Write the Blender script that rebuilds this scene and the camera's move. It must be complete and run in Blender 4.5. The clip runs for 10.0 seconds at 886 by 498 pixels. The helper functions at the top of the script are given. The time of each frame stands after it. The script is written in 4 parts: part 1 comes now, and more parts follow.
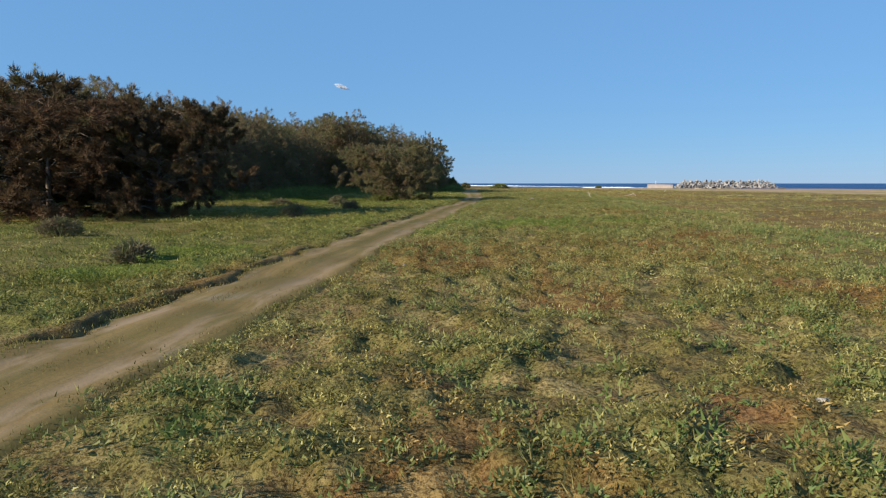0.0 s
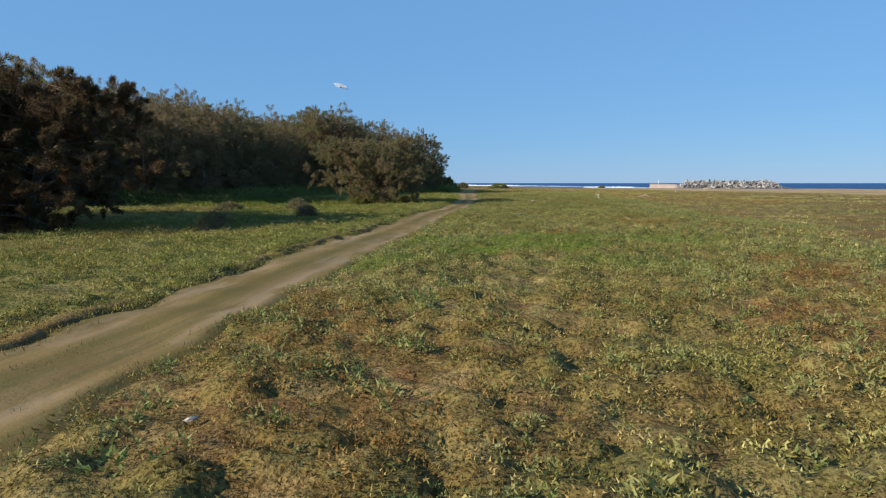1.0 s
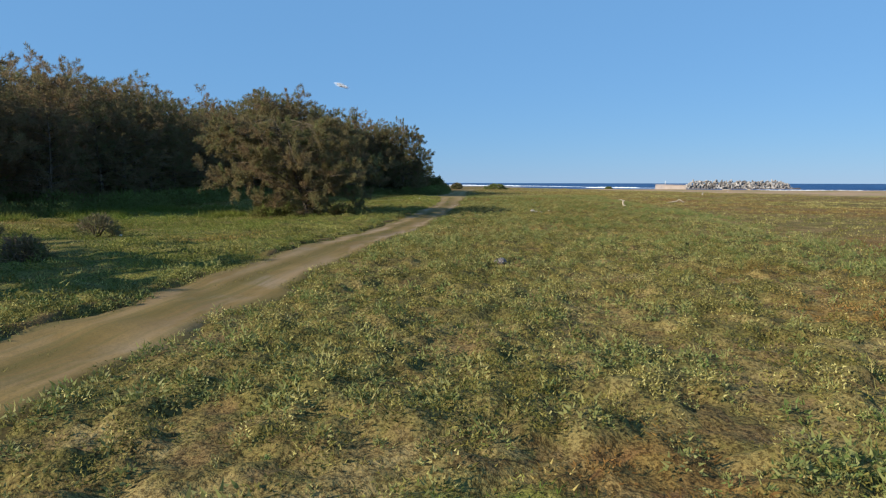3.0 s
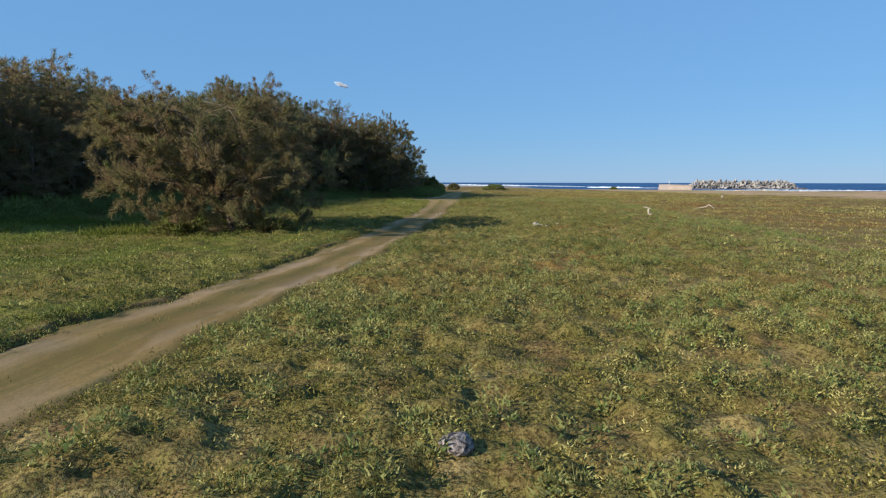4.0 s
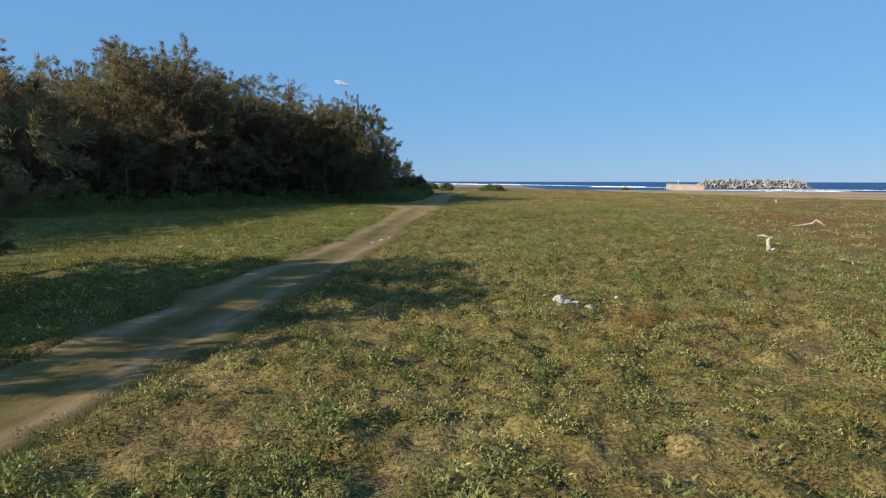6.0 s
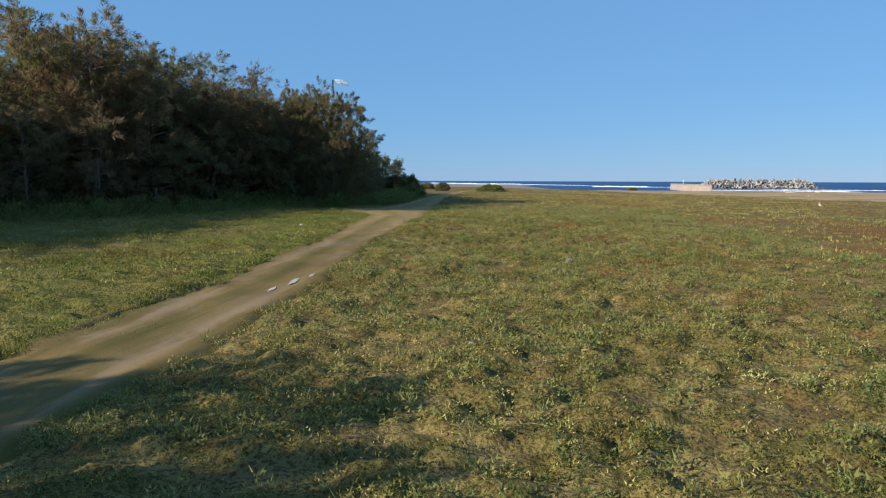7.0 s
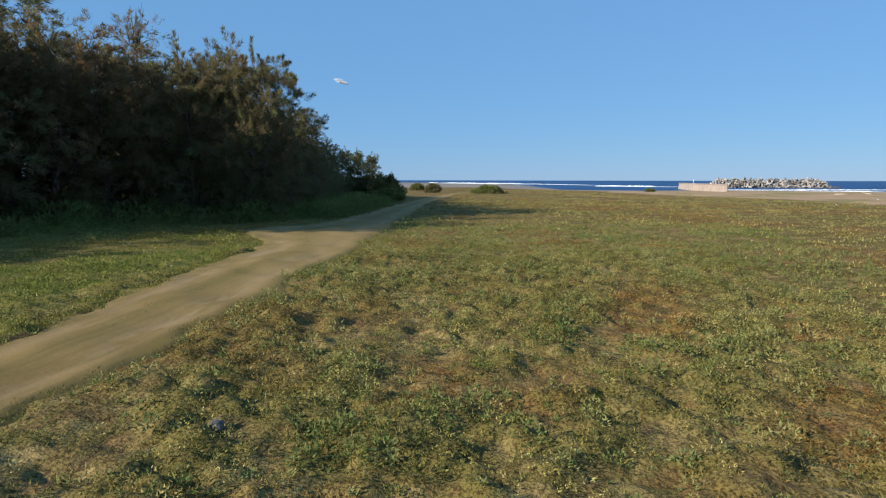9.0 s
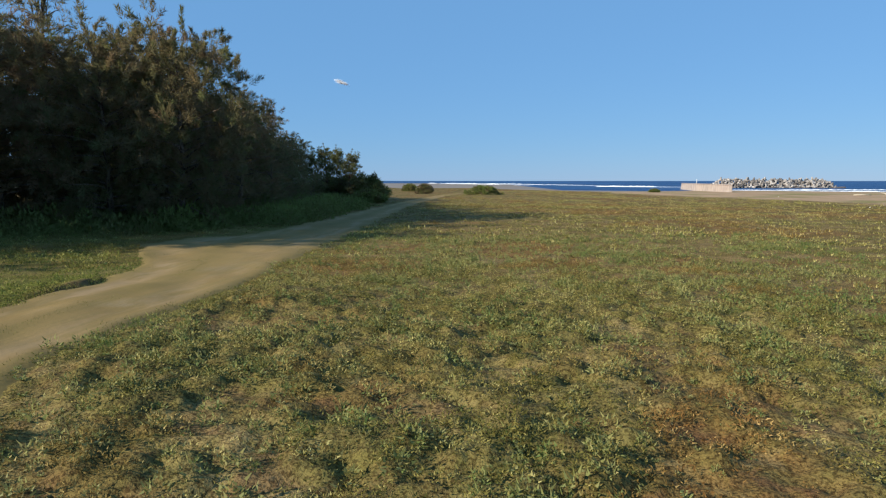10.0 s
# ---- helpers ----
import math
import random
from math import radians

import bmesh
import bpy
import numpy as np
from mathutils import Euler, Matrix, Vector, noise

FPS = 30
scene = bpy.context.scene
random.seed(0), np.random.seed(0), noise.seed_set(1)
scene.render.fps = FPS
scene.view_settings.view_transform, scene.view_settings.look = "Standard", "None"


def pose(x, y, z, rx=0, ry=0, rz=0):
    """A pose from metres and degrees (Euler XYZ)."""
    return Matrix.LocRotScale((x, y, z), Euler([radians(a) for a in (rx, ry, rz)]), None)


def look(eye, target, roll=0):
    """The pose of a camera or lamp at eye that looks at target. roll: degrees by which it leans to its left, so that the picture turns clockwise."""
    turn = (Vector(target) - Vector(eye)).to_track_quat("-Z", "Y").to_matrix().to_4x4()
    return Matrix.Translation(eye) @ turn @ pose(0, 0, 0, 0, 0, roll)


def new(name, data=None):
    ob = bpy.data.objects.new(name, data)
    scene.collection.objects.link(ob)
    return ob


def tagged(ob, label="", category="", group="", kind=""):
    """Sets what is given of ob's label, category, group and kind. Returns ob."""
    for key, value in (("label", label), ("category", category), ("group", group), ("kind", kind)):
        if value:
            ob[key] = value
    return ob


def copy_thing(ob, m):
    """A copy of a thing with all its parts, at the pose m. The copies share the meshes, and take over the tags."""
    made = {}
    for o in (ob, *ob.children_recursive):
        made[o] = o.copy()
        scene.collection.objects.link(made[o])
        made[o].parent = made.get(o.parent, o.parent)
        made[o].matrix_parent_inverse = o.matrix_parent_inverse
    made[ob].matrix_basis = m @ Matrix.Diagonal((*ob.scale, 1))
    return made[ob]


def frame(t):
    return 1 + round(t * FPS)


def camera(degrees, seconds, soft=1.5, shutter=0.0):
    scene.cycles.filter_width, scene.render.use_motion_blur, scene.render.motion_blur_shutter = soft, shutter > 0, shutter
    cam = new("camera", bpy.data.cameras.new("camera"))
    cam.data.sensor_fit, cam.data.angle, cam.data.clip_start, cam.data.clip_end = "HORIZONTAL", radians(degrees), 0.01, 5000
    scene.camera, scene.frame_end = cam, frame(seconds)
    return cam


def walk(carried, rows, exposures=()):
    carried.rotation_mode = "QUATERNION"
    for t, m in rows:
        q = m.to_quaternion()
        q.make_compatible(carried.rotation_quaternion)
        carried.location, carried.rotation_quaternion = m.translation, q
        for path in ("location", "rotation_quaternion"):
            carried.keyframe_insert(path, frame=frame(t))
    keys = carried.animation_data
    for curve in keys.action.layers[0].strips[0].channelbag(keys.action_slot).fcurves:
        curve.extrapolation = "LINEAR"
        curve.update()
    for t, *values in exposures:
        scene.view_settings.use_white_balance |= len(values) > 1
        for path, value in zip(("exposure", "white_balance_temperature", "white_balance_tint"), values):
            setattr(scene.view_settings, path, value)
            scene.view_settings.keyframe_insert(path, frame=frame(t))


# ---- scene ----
cam = camera(70.0, 10.0, soft=1.25)
PATH = [
    (0, (-0.088, 1.271, 1.766), (-0.33, 3.245, 1.558), 0.0),
    (0.5, (-0.121, 5.436, 1.804), (-0.364, 7.41, 1.593), -0.1),
    (1, (-0.089, 9.742, 1.788), (-0.331, 11.716, 1.579), 0.0),
    (1.5, (0.021, 14.088, 1.805), (-0.222, 16.063, 1.597), -0.0),
    (2, (0.122, 18.427, 1.806), (-0.121, 20.401, 1.597), -0.0),
    (2.5, (0.275, 23.066, 1.811), (0.032, 25.04, 1.602), 0.1),
    (4, (0.328, 37.269, 2.096), (0.083, 39.242, 1.885), 0.1),
    (4.5, (0.304, 41.782, 2.124), (0.058, 43.755, 1.913), 0.1),
    (5, (0.297, 46.449, 2.206), (0.05, 48.422, 1.994), 0.2),
    (6.5, (0.255, 60.062, 2.283), (0.006, 62.034, 2.068), 0.1),
    (7, (0.089, 65.132, 2.32), (-0.16, 67.104, 2.104), 0.2),
    (7.5, (-0.024, 70.035, 2.371), (-0.275, 72.007, 2.154), 0.2),
    (8, (-0.161, 74.972, 2.405), (-0.413, 76.944, 2.188), 0.2),
    (8.5, (-0.281, 79.697, 2.403), (-0.535, 81.669, 2.189), 0.1),
    (9, (-0.312, 83.783, 2.486), (-0.562, 85.755, 2.268), 0.1),
    (9.5, (-0.052, 87.682, 2.443), (-0.306, 89.654, 2.228), -0.0),
    (10, (0.326, 90.962, 2.419), (0.074, 92.934, 2.203), -0.0),
]
walk(cam, [(t, look(eye, target, roll)) for t, eye, target, roll in PATH])


# ---- world, sun, exposure ----
SUN_TO = Vector((0.82, 0.57, 0.0)).normalized()          # way of the shadows over the ground
SUN_EL = radians(24.5)
world = bpy.data.worlds.new("world")
scene.world = world
world.use_nodes = True
wn = world.node_tree.nodes
sky = wn.new("ShaderNodeTexSky")
sky.sky_type = "NISHITA"
sky.sun_disc = False
sky.sun_elevation = SUN_EL
sky.sun_rotation = math.atan2(-SUN_TO.x, -SUN_TO.y)
sky.altitude = 0
sky.air_density, sky.dust_density, sky.ozone_density = 1.0, 0.0, 6.0
wn["Background"].inputs[1].default_value = 0.071
tint = wn.new("ShaderNodeMix")                            # even marine haze over the model's clear sky
tint.data_type = "RGBA"
tint.inputs[0].default_value = 0.68
tint.inputs[7].default_value = (1.75, 4.2, 7.9, 1)
world.node_tree.links.new(sky.outputs[0], tint.inputs[6])
world.node_tree.links.new(tint.outputs[2], wn["Background"].inputs[0])
scene.view_settings.exposure = 0.55
sun = new("sun", bpy.data.lights.new("sun", "SUN"))
sun.data.energy, sun.data.angle, sun.data.color = 5.5, radians(0.6), (1.0, 0.90, 0.74)
sun.matrix_world = look((-60, -70, 60), Vector((-60, -70, 60)) + Vector((SUN_TO.x * math.cos(SUN_EL), SUN_TO.y * math.cos(SUN_EL), -math.sin(SUN_EL))))


# ---- materials ----
def lin(r, g, b):
    return tuple((c / 255 / 12.92 if c <= 10 else ((c / 255 + 0.055) / 1.055) ** 2.4) for c in (r, g, b)) + (1.0,)


class Mat:
    """A node material under construction."""

    def __init__(self, name, rough=0.85, spec=0.3):
        self.m = bpy.data.materials.new(name)
        self.m.use_nodes = True
        self.t = self.m.node_tree
        self.b = self.t.nodes["Principled BSDF"]
        self.b.inputs["Roughness"].default_value = rough
        self.b.inputs["Specular IOR Level"].default_value = spec
        self.geo = self.t.nodes.new("ShaderNodeNewGeometry")

    def put(self, socket, value):
        if hasattr(value, "is_linked"):
            self.t.links.new(value, socket)
        else:
            socket.default_value = value

    def noise(self, scale, detail=3.0, rough=0.55, vec=None, stretch=None):
        n = self.t.nodes.new("ShaderNodeTexNoise")
        n.inputs["Scale"].default_value, n.inputs["Detail"].default_value, n.inputs["Roughness"].default_value = scale, detail, rough
        v = vec or self.geo.outputs["Position"]
        if stretch:
            mp = self.t.nodes.new("ShaderNodeMapping")
            mp.inputs["Scale"].default_value = stretch
            self.t.links.new(v, mp.inputs["Vector"])
            v = mp.outputs[0]
        self.t.links.new(v, n.inputs["Vector"])
        return n.outputs[0]

    def voronoi(self, scale, feature="F1"):
        n = self.t.nodes.new("ShaderNodeTexVoronoi")
        n.feature = feature
        n.inputs["Scale"].default_value = scale
        self.t.links.new(self.geo.outputs["Position"], n.inputs["Vector"])
        return n.outputs[0]

    def step(self, value, lo, hi):
        n = self.t.nodes.new("ShaderNodeMapRange")
        n.interpolation_type = "SMOOTHSTEP"
        self.put(n.inputs["Value"], value)
        n.inputs["From Min"].default_value, n.inputs["From Max"].default_value = lo, hi
        return n.outputs[0]

    def math(self, op, a, b):
        n = self.t.nodes.new("ShaderNodeMath")
        n.operation = op
        self.put(n.inputs[0], a), self.put(n.inputs[1], b)
        return n.outputs[0]

    def mix(self, fac, a, b, kind="MIX"):
        n = self.t.nodes.new("ShaderNodeMix")
        n.data_type, n.blend_type = "RGBA", kind
        self.put(n.inputs[0], fac), self.put(n.inputs[6], a), self.put(n.inputs[7], b)
        return n.outputs[2]

    def attr(self, name):
        n = self.t.nodes.new("ShaderNodeAttribute")
        n.attribute_name = name
        return n.outputs["Fac"]

    def rand(self):
        return self.t.nodes.new("ShaderNodeObjectInfo").outputs["Random"]

    def colour(self, value):
        self.put(self.b.inputs["Base Color"], value)
        return self

    def bump(self, height, strength=0.5, dist=0.05):
        n = self.t.nodes.new("ShaderNodeBump")
        n.inputs["Strength"].default_value, n.inputs["Distance"].default_value = strength, dist
        self.put(n.inputs["Height"], height)
        self.t.links.new(n.outputs[0], self.b.inputs["Normal"])
        return self

    def leaf(self, share=0.3):
        """Lets some of the light through, as thin leaves do."""
        tr = self.t.nodes.new("ShaderNodeBsdfTranslucent")
        mx = self.t.nodes.new("ShaderNodeMixShader")
        mx.inputs[0].default_value = share
        src = self.b.inputs["Base Color"]
        if src.is_linked:
            self.t.links.new(src.links[0].from_socket, tr.inputs[0])
        else:
            tr.inputs[0].default_value = src.default_value
        self.t.links.new(self.b.outputs[0], mx.inputs[1])
        self.t.links.new(tr.outputs[0], mx.inputs[2])
        self.t.links.new(mx.outputs[0], self.t.nodes["Material Output"].inputs[0])
        return self


def ground_material():
    k = Mat("meadow_soil", 0.95, 0.1)
    mid, fine, grain = k.noise(0.9, 4, 0.6), k.noise(4.5, 5, 0.7), k.noise(24.0, 4, 0.75)
    olive = k.mix(k.step(mid, 0.40, 0.60), lin(112, 95, 54), lin(136, 115, 76))
    olive = k.mix(k.math("MULTIPLY", k.step(fine, 0.50, 0.60), 0.5), olive, lin(102, 98, 48))
    rust = k.mix(k.step(fine, 0.40, 0.60), lin(120, 78, 40), lin(136, 98, 54))
    turf = k.mix(k.math("MULTIPLY", k.attr("dry"), 0.85), olive, rust)
    turf = k.mix(k.math("MULTIPLY", k.step(k.noise(2.2, 4, 0.65), 0.58, 0.66), 0.35), turf, lin(126, 108, 74))
    own = k.attr("cushion")
    hue = k.mix(k.step(own, 0.25, 0.62), lin(104, 82, 58), lin(106, 98, 56))
    hue = k.mix(k.step(own, 0.62, 1.0), hue, lin(150, 134, 90))
    turf = k.mix(k.math("MULTIPLY", k.step(own, 0.0, 0.2), 0.5), turf, hue)
    turf = k.mix(k.math("MULTIPLY", k.attr("weedy"), 0.6), turf, lin(88, 90, 44))
    lush = k.mix(k.step(fine, 0.42, 0.58), lin(80, 100, 30), lin(100, 116, 42))
    turf = k.mix(k.math("MULTIPLY", k.attr("lush"), 0.9), turf, lush)
    turf = k.mix(k.math("MULTIPLY", k.step(grain, 0.46, 0.58), 0.8), turf, k.mix(1.0, turf, lin(124, 114, 106), "MULTIPLY"))
    turf = k.mix(k.math("MULTIPLY", k.step(k.noise(46.0, 3, 0.65), 0.57, 0.66), 0.3), turf, lin(160, 142, 84))
    # face of the turf lip: dark earth, with its shade mixed into the colour
    turf = k.mix(k.attr("bare"), turf, k.mix(k.step(fine, 0.4, 0.6), lin(88, 70, 44), lin(108, 88, 56)))
    sand = k.mix(k.step(k.noise(0.5, 4), 0.35, 0.65), lin(170, 142, 114), lin(150, 128, 100))
    sand = k.mix(k.step(k.noise(0.06, 4), 0.50, 0.62), sand, lin(128, 120, 78))
    sand = k.mix(k.attr("wet"), sand, lin(128, 122, 116))
    k.colour(k.mix(k.attr("sand"), turf, sand))
    k.bump(k.math("ADD", k.math("ADD", k.math("MULTIPLY", k.noise(1.2, 3, 0.6), 3.0), k.math("MULTIPLY", k.noise(3.6, 4, 0.6), 1.8)), k.math("ADD", k.math("MULTIPLY", k.noise(11.0, 4, 0.65), 1.4), k.math("MULTIPLY", k.noise(36.0, 3, 0.7), 0.5))), 0.5, 0.06)
    return k.m


def track_material():
    k = Mat("track_soil", 0.95, 0.1)
    base = k.mix(k.step(k.noise(0.8, 4), 0.35, 0.65), lin(112, 92, 56), lin(124, 104, 66))
    base = k.mix(k.step(k.noise(0.35, 4, 0.6), 0.58, 0.70), base, lin(126, 113, 92))
    base = k.mix(k.math("MULTIPLY", k.step(k.noise(2.4, 5, 0.65, stretch=(3.2, 0.16, 1)), 0.48, 0.57), 0.7), base, lin(100, 90, 54))
    base = k.mix(k.math("MULTIPLY", k.step(k.noise(26, 4, 0.7), 0.50, 0.58), 0.45), base, lin(92, 80, 54))
    base = k.mix(k.math("MULTIPLY", k.attr("rut"), k.step(k.noise(1.0, 4, 0.65, stretch=(1.5, 0.35, 1)), 0.42, 0.56)), base, lin(142, 121, 96))
    base = k.mix(k.math("MULTIPLY", k.attr("verge"), 0.95), base, lin(88, 79, 43))
    base = k.mix(k.math("MULTIPLY", k.attr("pale"), 0.45), base, lin(150, 130, 86))
    k.colour(base)
    k.bump(k.math("ADD", k.noise(7, 4, 0.6), k.math("MULTIPLY", k.noise(40, 3), 0.3)), 0.3, 0.03)
    return k.m


def foliage_material(name, cols, share=0.25, rough=0.75):
    """cols: three colours from the dry to the fresh tone."""
    k = Mat(name, rough, 0.2)
    tone = k.attr("tone")
    c = k.mix(k.step(tone, 0.0, 0.5), cols[0], cols[1])
    c = k.mix(k.step(tone, 0.5, 1.0), c, cols[2])
    hue = k.mix(k.rand(), lin(236, 222, 205), lin(225, 235, 210))
    c = k.mix(0.6, c, k.mix(1.0, c, hue, "MULTIPLY"))
    k.colour(c)
    return k.leaf(share).m


def turf_leaf_material():
    """Small turf leaves: their tone runs from dark to pale, their hue follows the dry and the lush ground."""
    k = Mat("turf_leaves", 0.75, 0.2)
    tone = k.attr("tone")
    c = k.mix(k.step(tone, 0.0, 0.5), lin(74, 75, 30), lin(122, 115, 58))
    c = k.mix(k.step(tone, 0.5, 1.0), c, lin(180, 172, 110))
    r = k.mix(k.step(tone, 0.0, 0.5), lin(98, 60, 32), lin(134, 86, 48))
    r = k.mix(k.step(tone, 0.5, 1.0), r, lin(164, 122, 76))
    c = k.mix(k.math("MULTIPLY", k.attr("dry"), 0.65), c, r)
    g = k.mix(tone, lin(74, 98, 28), lin(112, 134, 52))
    c = k.mix(k.math("MULTIPLY", k.attr("lush"), 0.9), c, g)
    k.colour(c)
    return k.leaf(0.22).m


def bark_material():
    k = Mat("bark", 0.9, 0.15)
    n = k.noise(9, 4, 0.65, stretch=(1, 1, 0.25))
    k.colour(k.mix(k.step(n, 0.35, 0.65), lin(72, 60, 50), lin(126, 114, 100)))
    return k.bump(n, 0.8, 0.03).m


def concrete_material(name, a, b, each=0.0):
    """each: how far single blocks differ in tone."""
    k = Mat(name, 0.9, 0.2)
    n = k.noise(0.35, 5, 0.6)
    c = k.mix(k.step(n, 0.35, 0.68), a, b)
    c = k.mix(k.math("MULTIPLY", k.step(k.noise(0.6, 4, 0.6), 0.55, 0.7), 0.35), c, lin(96, 88, 78))
    c = k.mix(k.math("MULTIPLY", k.rand(), each), c, lin(74, 70, 68))
    k.colour(c)
    return k.bump(k.noise(4, 4), 0.4, 0.05).m


def sea_material():
    k = Mat("sea_water", 0.5, 0.12)
    n = k.noise(0.012, 4, 0.6, stretch=(0.4, 1, 1))
    k.colour(k.mix(k.step(n, 0.35, 0.65), lin(32, 66, 108), lin(44, 82, 124)))
    return k.bump(k.math("ADD", k.noise(0.16, 3, stretch=(0.5, 1, 1)), k.noise(0.9, 3)), 0.8, 0.8).m


def foam_material():
    k = Mat("surf_foam", 0.9, 0.2)
    k.colour(k.mix(k.step(k.noise(0.5, 3), 0.4, 0.62), lin(214, 222, 228), lin(242, 245, 246)))
    return k.bump(k.noise(1.2, 3), 0.6, 0.3).m


def plain_material(name, a, b, scale=12.0, rough=0.8, bump=0.3):
    k = Mat(name, rough, 0.25)
    n = k.noise(scale, 4, 0.6)
    k.colour(k.mix(k.step(n, 0.35, 0.65), a, b))
    return k.bump(n, bump, 0.02).m


def cloud_material():
    k = Mat("cloud_vapour", 1.0, 0.0)
    k.colour((0.92, 0.94, 0.97, 1))
    tr = k.t.nodes.new("ShaderNodeBsdfTransparent")
    mx = k.t.nodes.new("ShaderNodeMixShader")
    k.put(mx.inputs[0], k.math("MULTIPLY", k.step(k.noise(0.03, 4, 0.6), 0.30, 0.70), 0.22))
    k.t.links.new(tr.outputs[0], mx.inputs[1])
    k.t.links.new(k.b.outputs[0], mx.inputs[2])
    k.t.links.new(mx.outputs[0], k.t.nodes["Material Output"].inputs[0])
    return k.m


M_GROUND, M_TRACK, M_BARK = ground_material(), track_material(), bark_material()
M_NEEDLE = foliage_material("casuarina_needles", (lin(138, 116, 94), lin(130, 120, 90), lin(116, 122, 82)), 0.55)
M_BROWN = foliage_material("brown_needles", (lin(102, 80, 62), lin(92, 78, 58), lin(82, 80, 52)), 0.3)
M_SHRUB = foliage_material("shrub_leaves", (lin(118, 108, 74), lin(114, 120, 70), lin(120, 134, 74)), 0.42)
M_DRYSHRUB = foliage_material("dry_twigs", (lin(118, 102, 88), lin(112, 104, 78), lin(104, 110, 68)), 0.15)
M_WEED = foliage_material("weed_leaves", (lin(172, 164, 114), lin(138, 142, 90), lin(98, 119, 66)), 0.3, 0.55)
M_GREEN = foliage_material("fresh_grass", (lin(124, 118, 58), lin(106, 114, 50), lin(84, 108, 40)), 0.3, 0.7)
M_TURF = turf_leaf_material()
M_SEA, M_FOAM = sea_material(), foam_material()
M_WALL = concrete_material("jetty_concrete", lin(174, 160, 150), lin(152, 140, 132))
M_TETRA = concrete_material("tetrapod_concrete", lin(188, 182, 176), lin(134, 130, 126), 0.85)
M_STONE = plain_material("pale_stone", lin(176, 168, 156), lin(128, 122, 114), 18, 0.85, 0.8)
M_DARKSTONE = plain_material("grey_stone", lin(72, 72, 76), lin(104, 100, 97), 18, 0.85, 0.8)
M_CORAL = plain_material("coral_rock", lin(48, 44, 44), lin(142, 134, 132), 26, 0.9, 1.0)
M_LITTER = plain_material("white_litter", lin(226, 226, 222), lin(204, 204, 200), 8, 0.5, 0.1)
M_DRIFT = plain_material("bleached_wood", lin(190, 178, 160), lin(150, 138, 120), 14, 0.85, 0.5)
M_CLOUD = cloud_material()
M_PUDDLE = plain_material("wet_mud", lin(190, 178, 162), lin(150, 138, 122), 9, 0.6, 0.2)


# ---- mesh helpers ----
def link_mesh(name, me, material, parent=None, label=""):
    me.materials.append(material)
    ob = new(name, me)
    if parent is not None:
        ob.parent = parent
    return tagged(ob, label) if label else ob


def part(name, bm, material, parent=None, label="", smooth=True):
    """Links a bmesh as one mesh object, under a thing or a part."""
    me = bpy.data.meshes.new(name)
    bm.to_mesh(me)
    bm.free()
    if smooth:
        me.polygons.foreach_set("use_smooth", [True] * len(me.polygons))
    return link_mesh(name, me, material, parent, label)


def array_mesh(name, verts, faces, smooth=False, **fields):
    """A mesh from arrays: faces all of one corner count; fields are floats at the points."""
    me = bpy.data.meshes.new(name)
    v, q = np.ascontiguousarray(verts, np.float32), np.ascontiguousarray(faces, np.int32)
    me.vertices.add(len(v))
    me.vertices.foreach_set("co", v.ravel())
    me.loops.add(q.size)
    me.loops.foreach_set("vertex_index", q.ravel())
    me.polygons.add(len(q))
    me.polygons.foreach_set("loop_start", np.arange(0, q.size, q.shape[1], dtype=np.int32))
    me.polygons.foreach_set("use_smooth", np.full(len(q), smooth))
    for key, val in fields.items():
        me.attributes.new(key, "FLOAT", "POINT").data.foreach_set("value", np.ascontiguousarray(val, np.float32).ravel())
    me.update()
    return me


def thing(name, label, category, group="", at=(0, 0, 0)):
    e = new(name)
    e.location = at
    return tagged(e, label, category, group)


def vnoise(x, y, cell, seed=0):
    """Smooth value noise over the plan, 0 to 1."""
    x, y = np.asarray(x, float) / cell, np.asarray(y, float) / cell
    xi, yi = np.floor(x), np.floor(y)
    u, v = x - xi, y - yi
    u, v = u * u * (3 - 2 * u), v * v * (3 - 2 * v)

    def h(a, b):
        s = np.sin(a * 127.1 + b * 311.7 + seed * 74.7) * 43758.5453
        return s - np.floor(s)
    return (h(xi, yi) * (1 - u) + h(xi + 1, yi) * u) * (1 - v) + (h(xi, yi + 1) * (1 - u) + h(xi + 1, yi + 1) * u) * v


def ramp(v, lo, hi):
    s = np.clip((np.asarray(v, float) - lo) / (hi - lo), 0, 1)
    return s * s * (3 - 2 * s)


# ---- the lie of the land ----
TRACK_Y = (-60, 10, 30, 60, 78, 90, 104, 107, 110, 113, 116, 118, 122, 150, 190, 216)
TRACK_L = (-5.3, -5.5, -5.9, -5.85, -6.7, -7.9, -9.6, -10.2, -12.0, -14.0, -14.0, -12.5, -11.8, -13.0, -13.4, -11.5)
TRACK_R = (-3.5, -3.5, -3.7, -3.8, -4.4, -5.6, -6.1, -6.4, -6.8, -7.1, -7.3, -7.5, -7.9, -10.2, -11.4, -10.2)
SEA = -2.8


def track_sides(y):
    return np.interp(y, TRACK_Y, TRACK_L), np.interp(y, TRACK_Y, TRACK_R)


def on_track(x, y, margin=0.0):
    """1 inside the track, 0 outside."""
    a, b = track_sides(y)
    w = (vnoise(x, y, 0.9, 3) - 0.5) * 0.5 + (vnoise(x, y, 0.25, 4) - 0.5) * 0.2
    d = np.minimum(x - a, b - x) + w + margin
    return ramp(d, -0.15, 0.15) * (np.asarray(y) < 214)


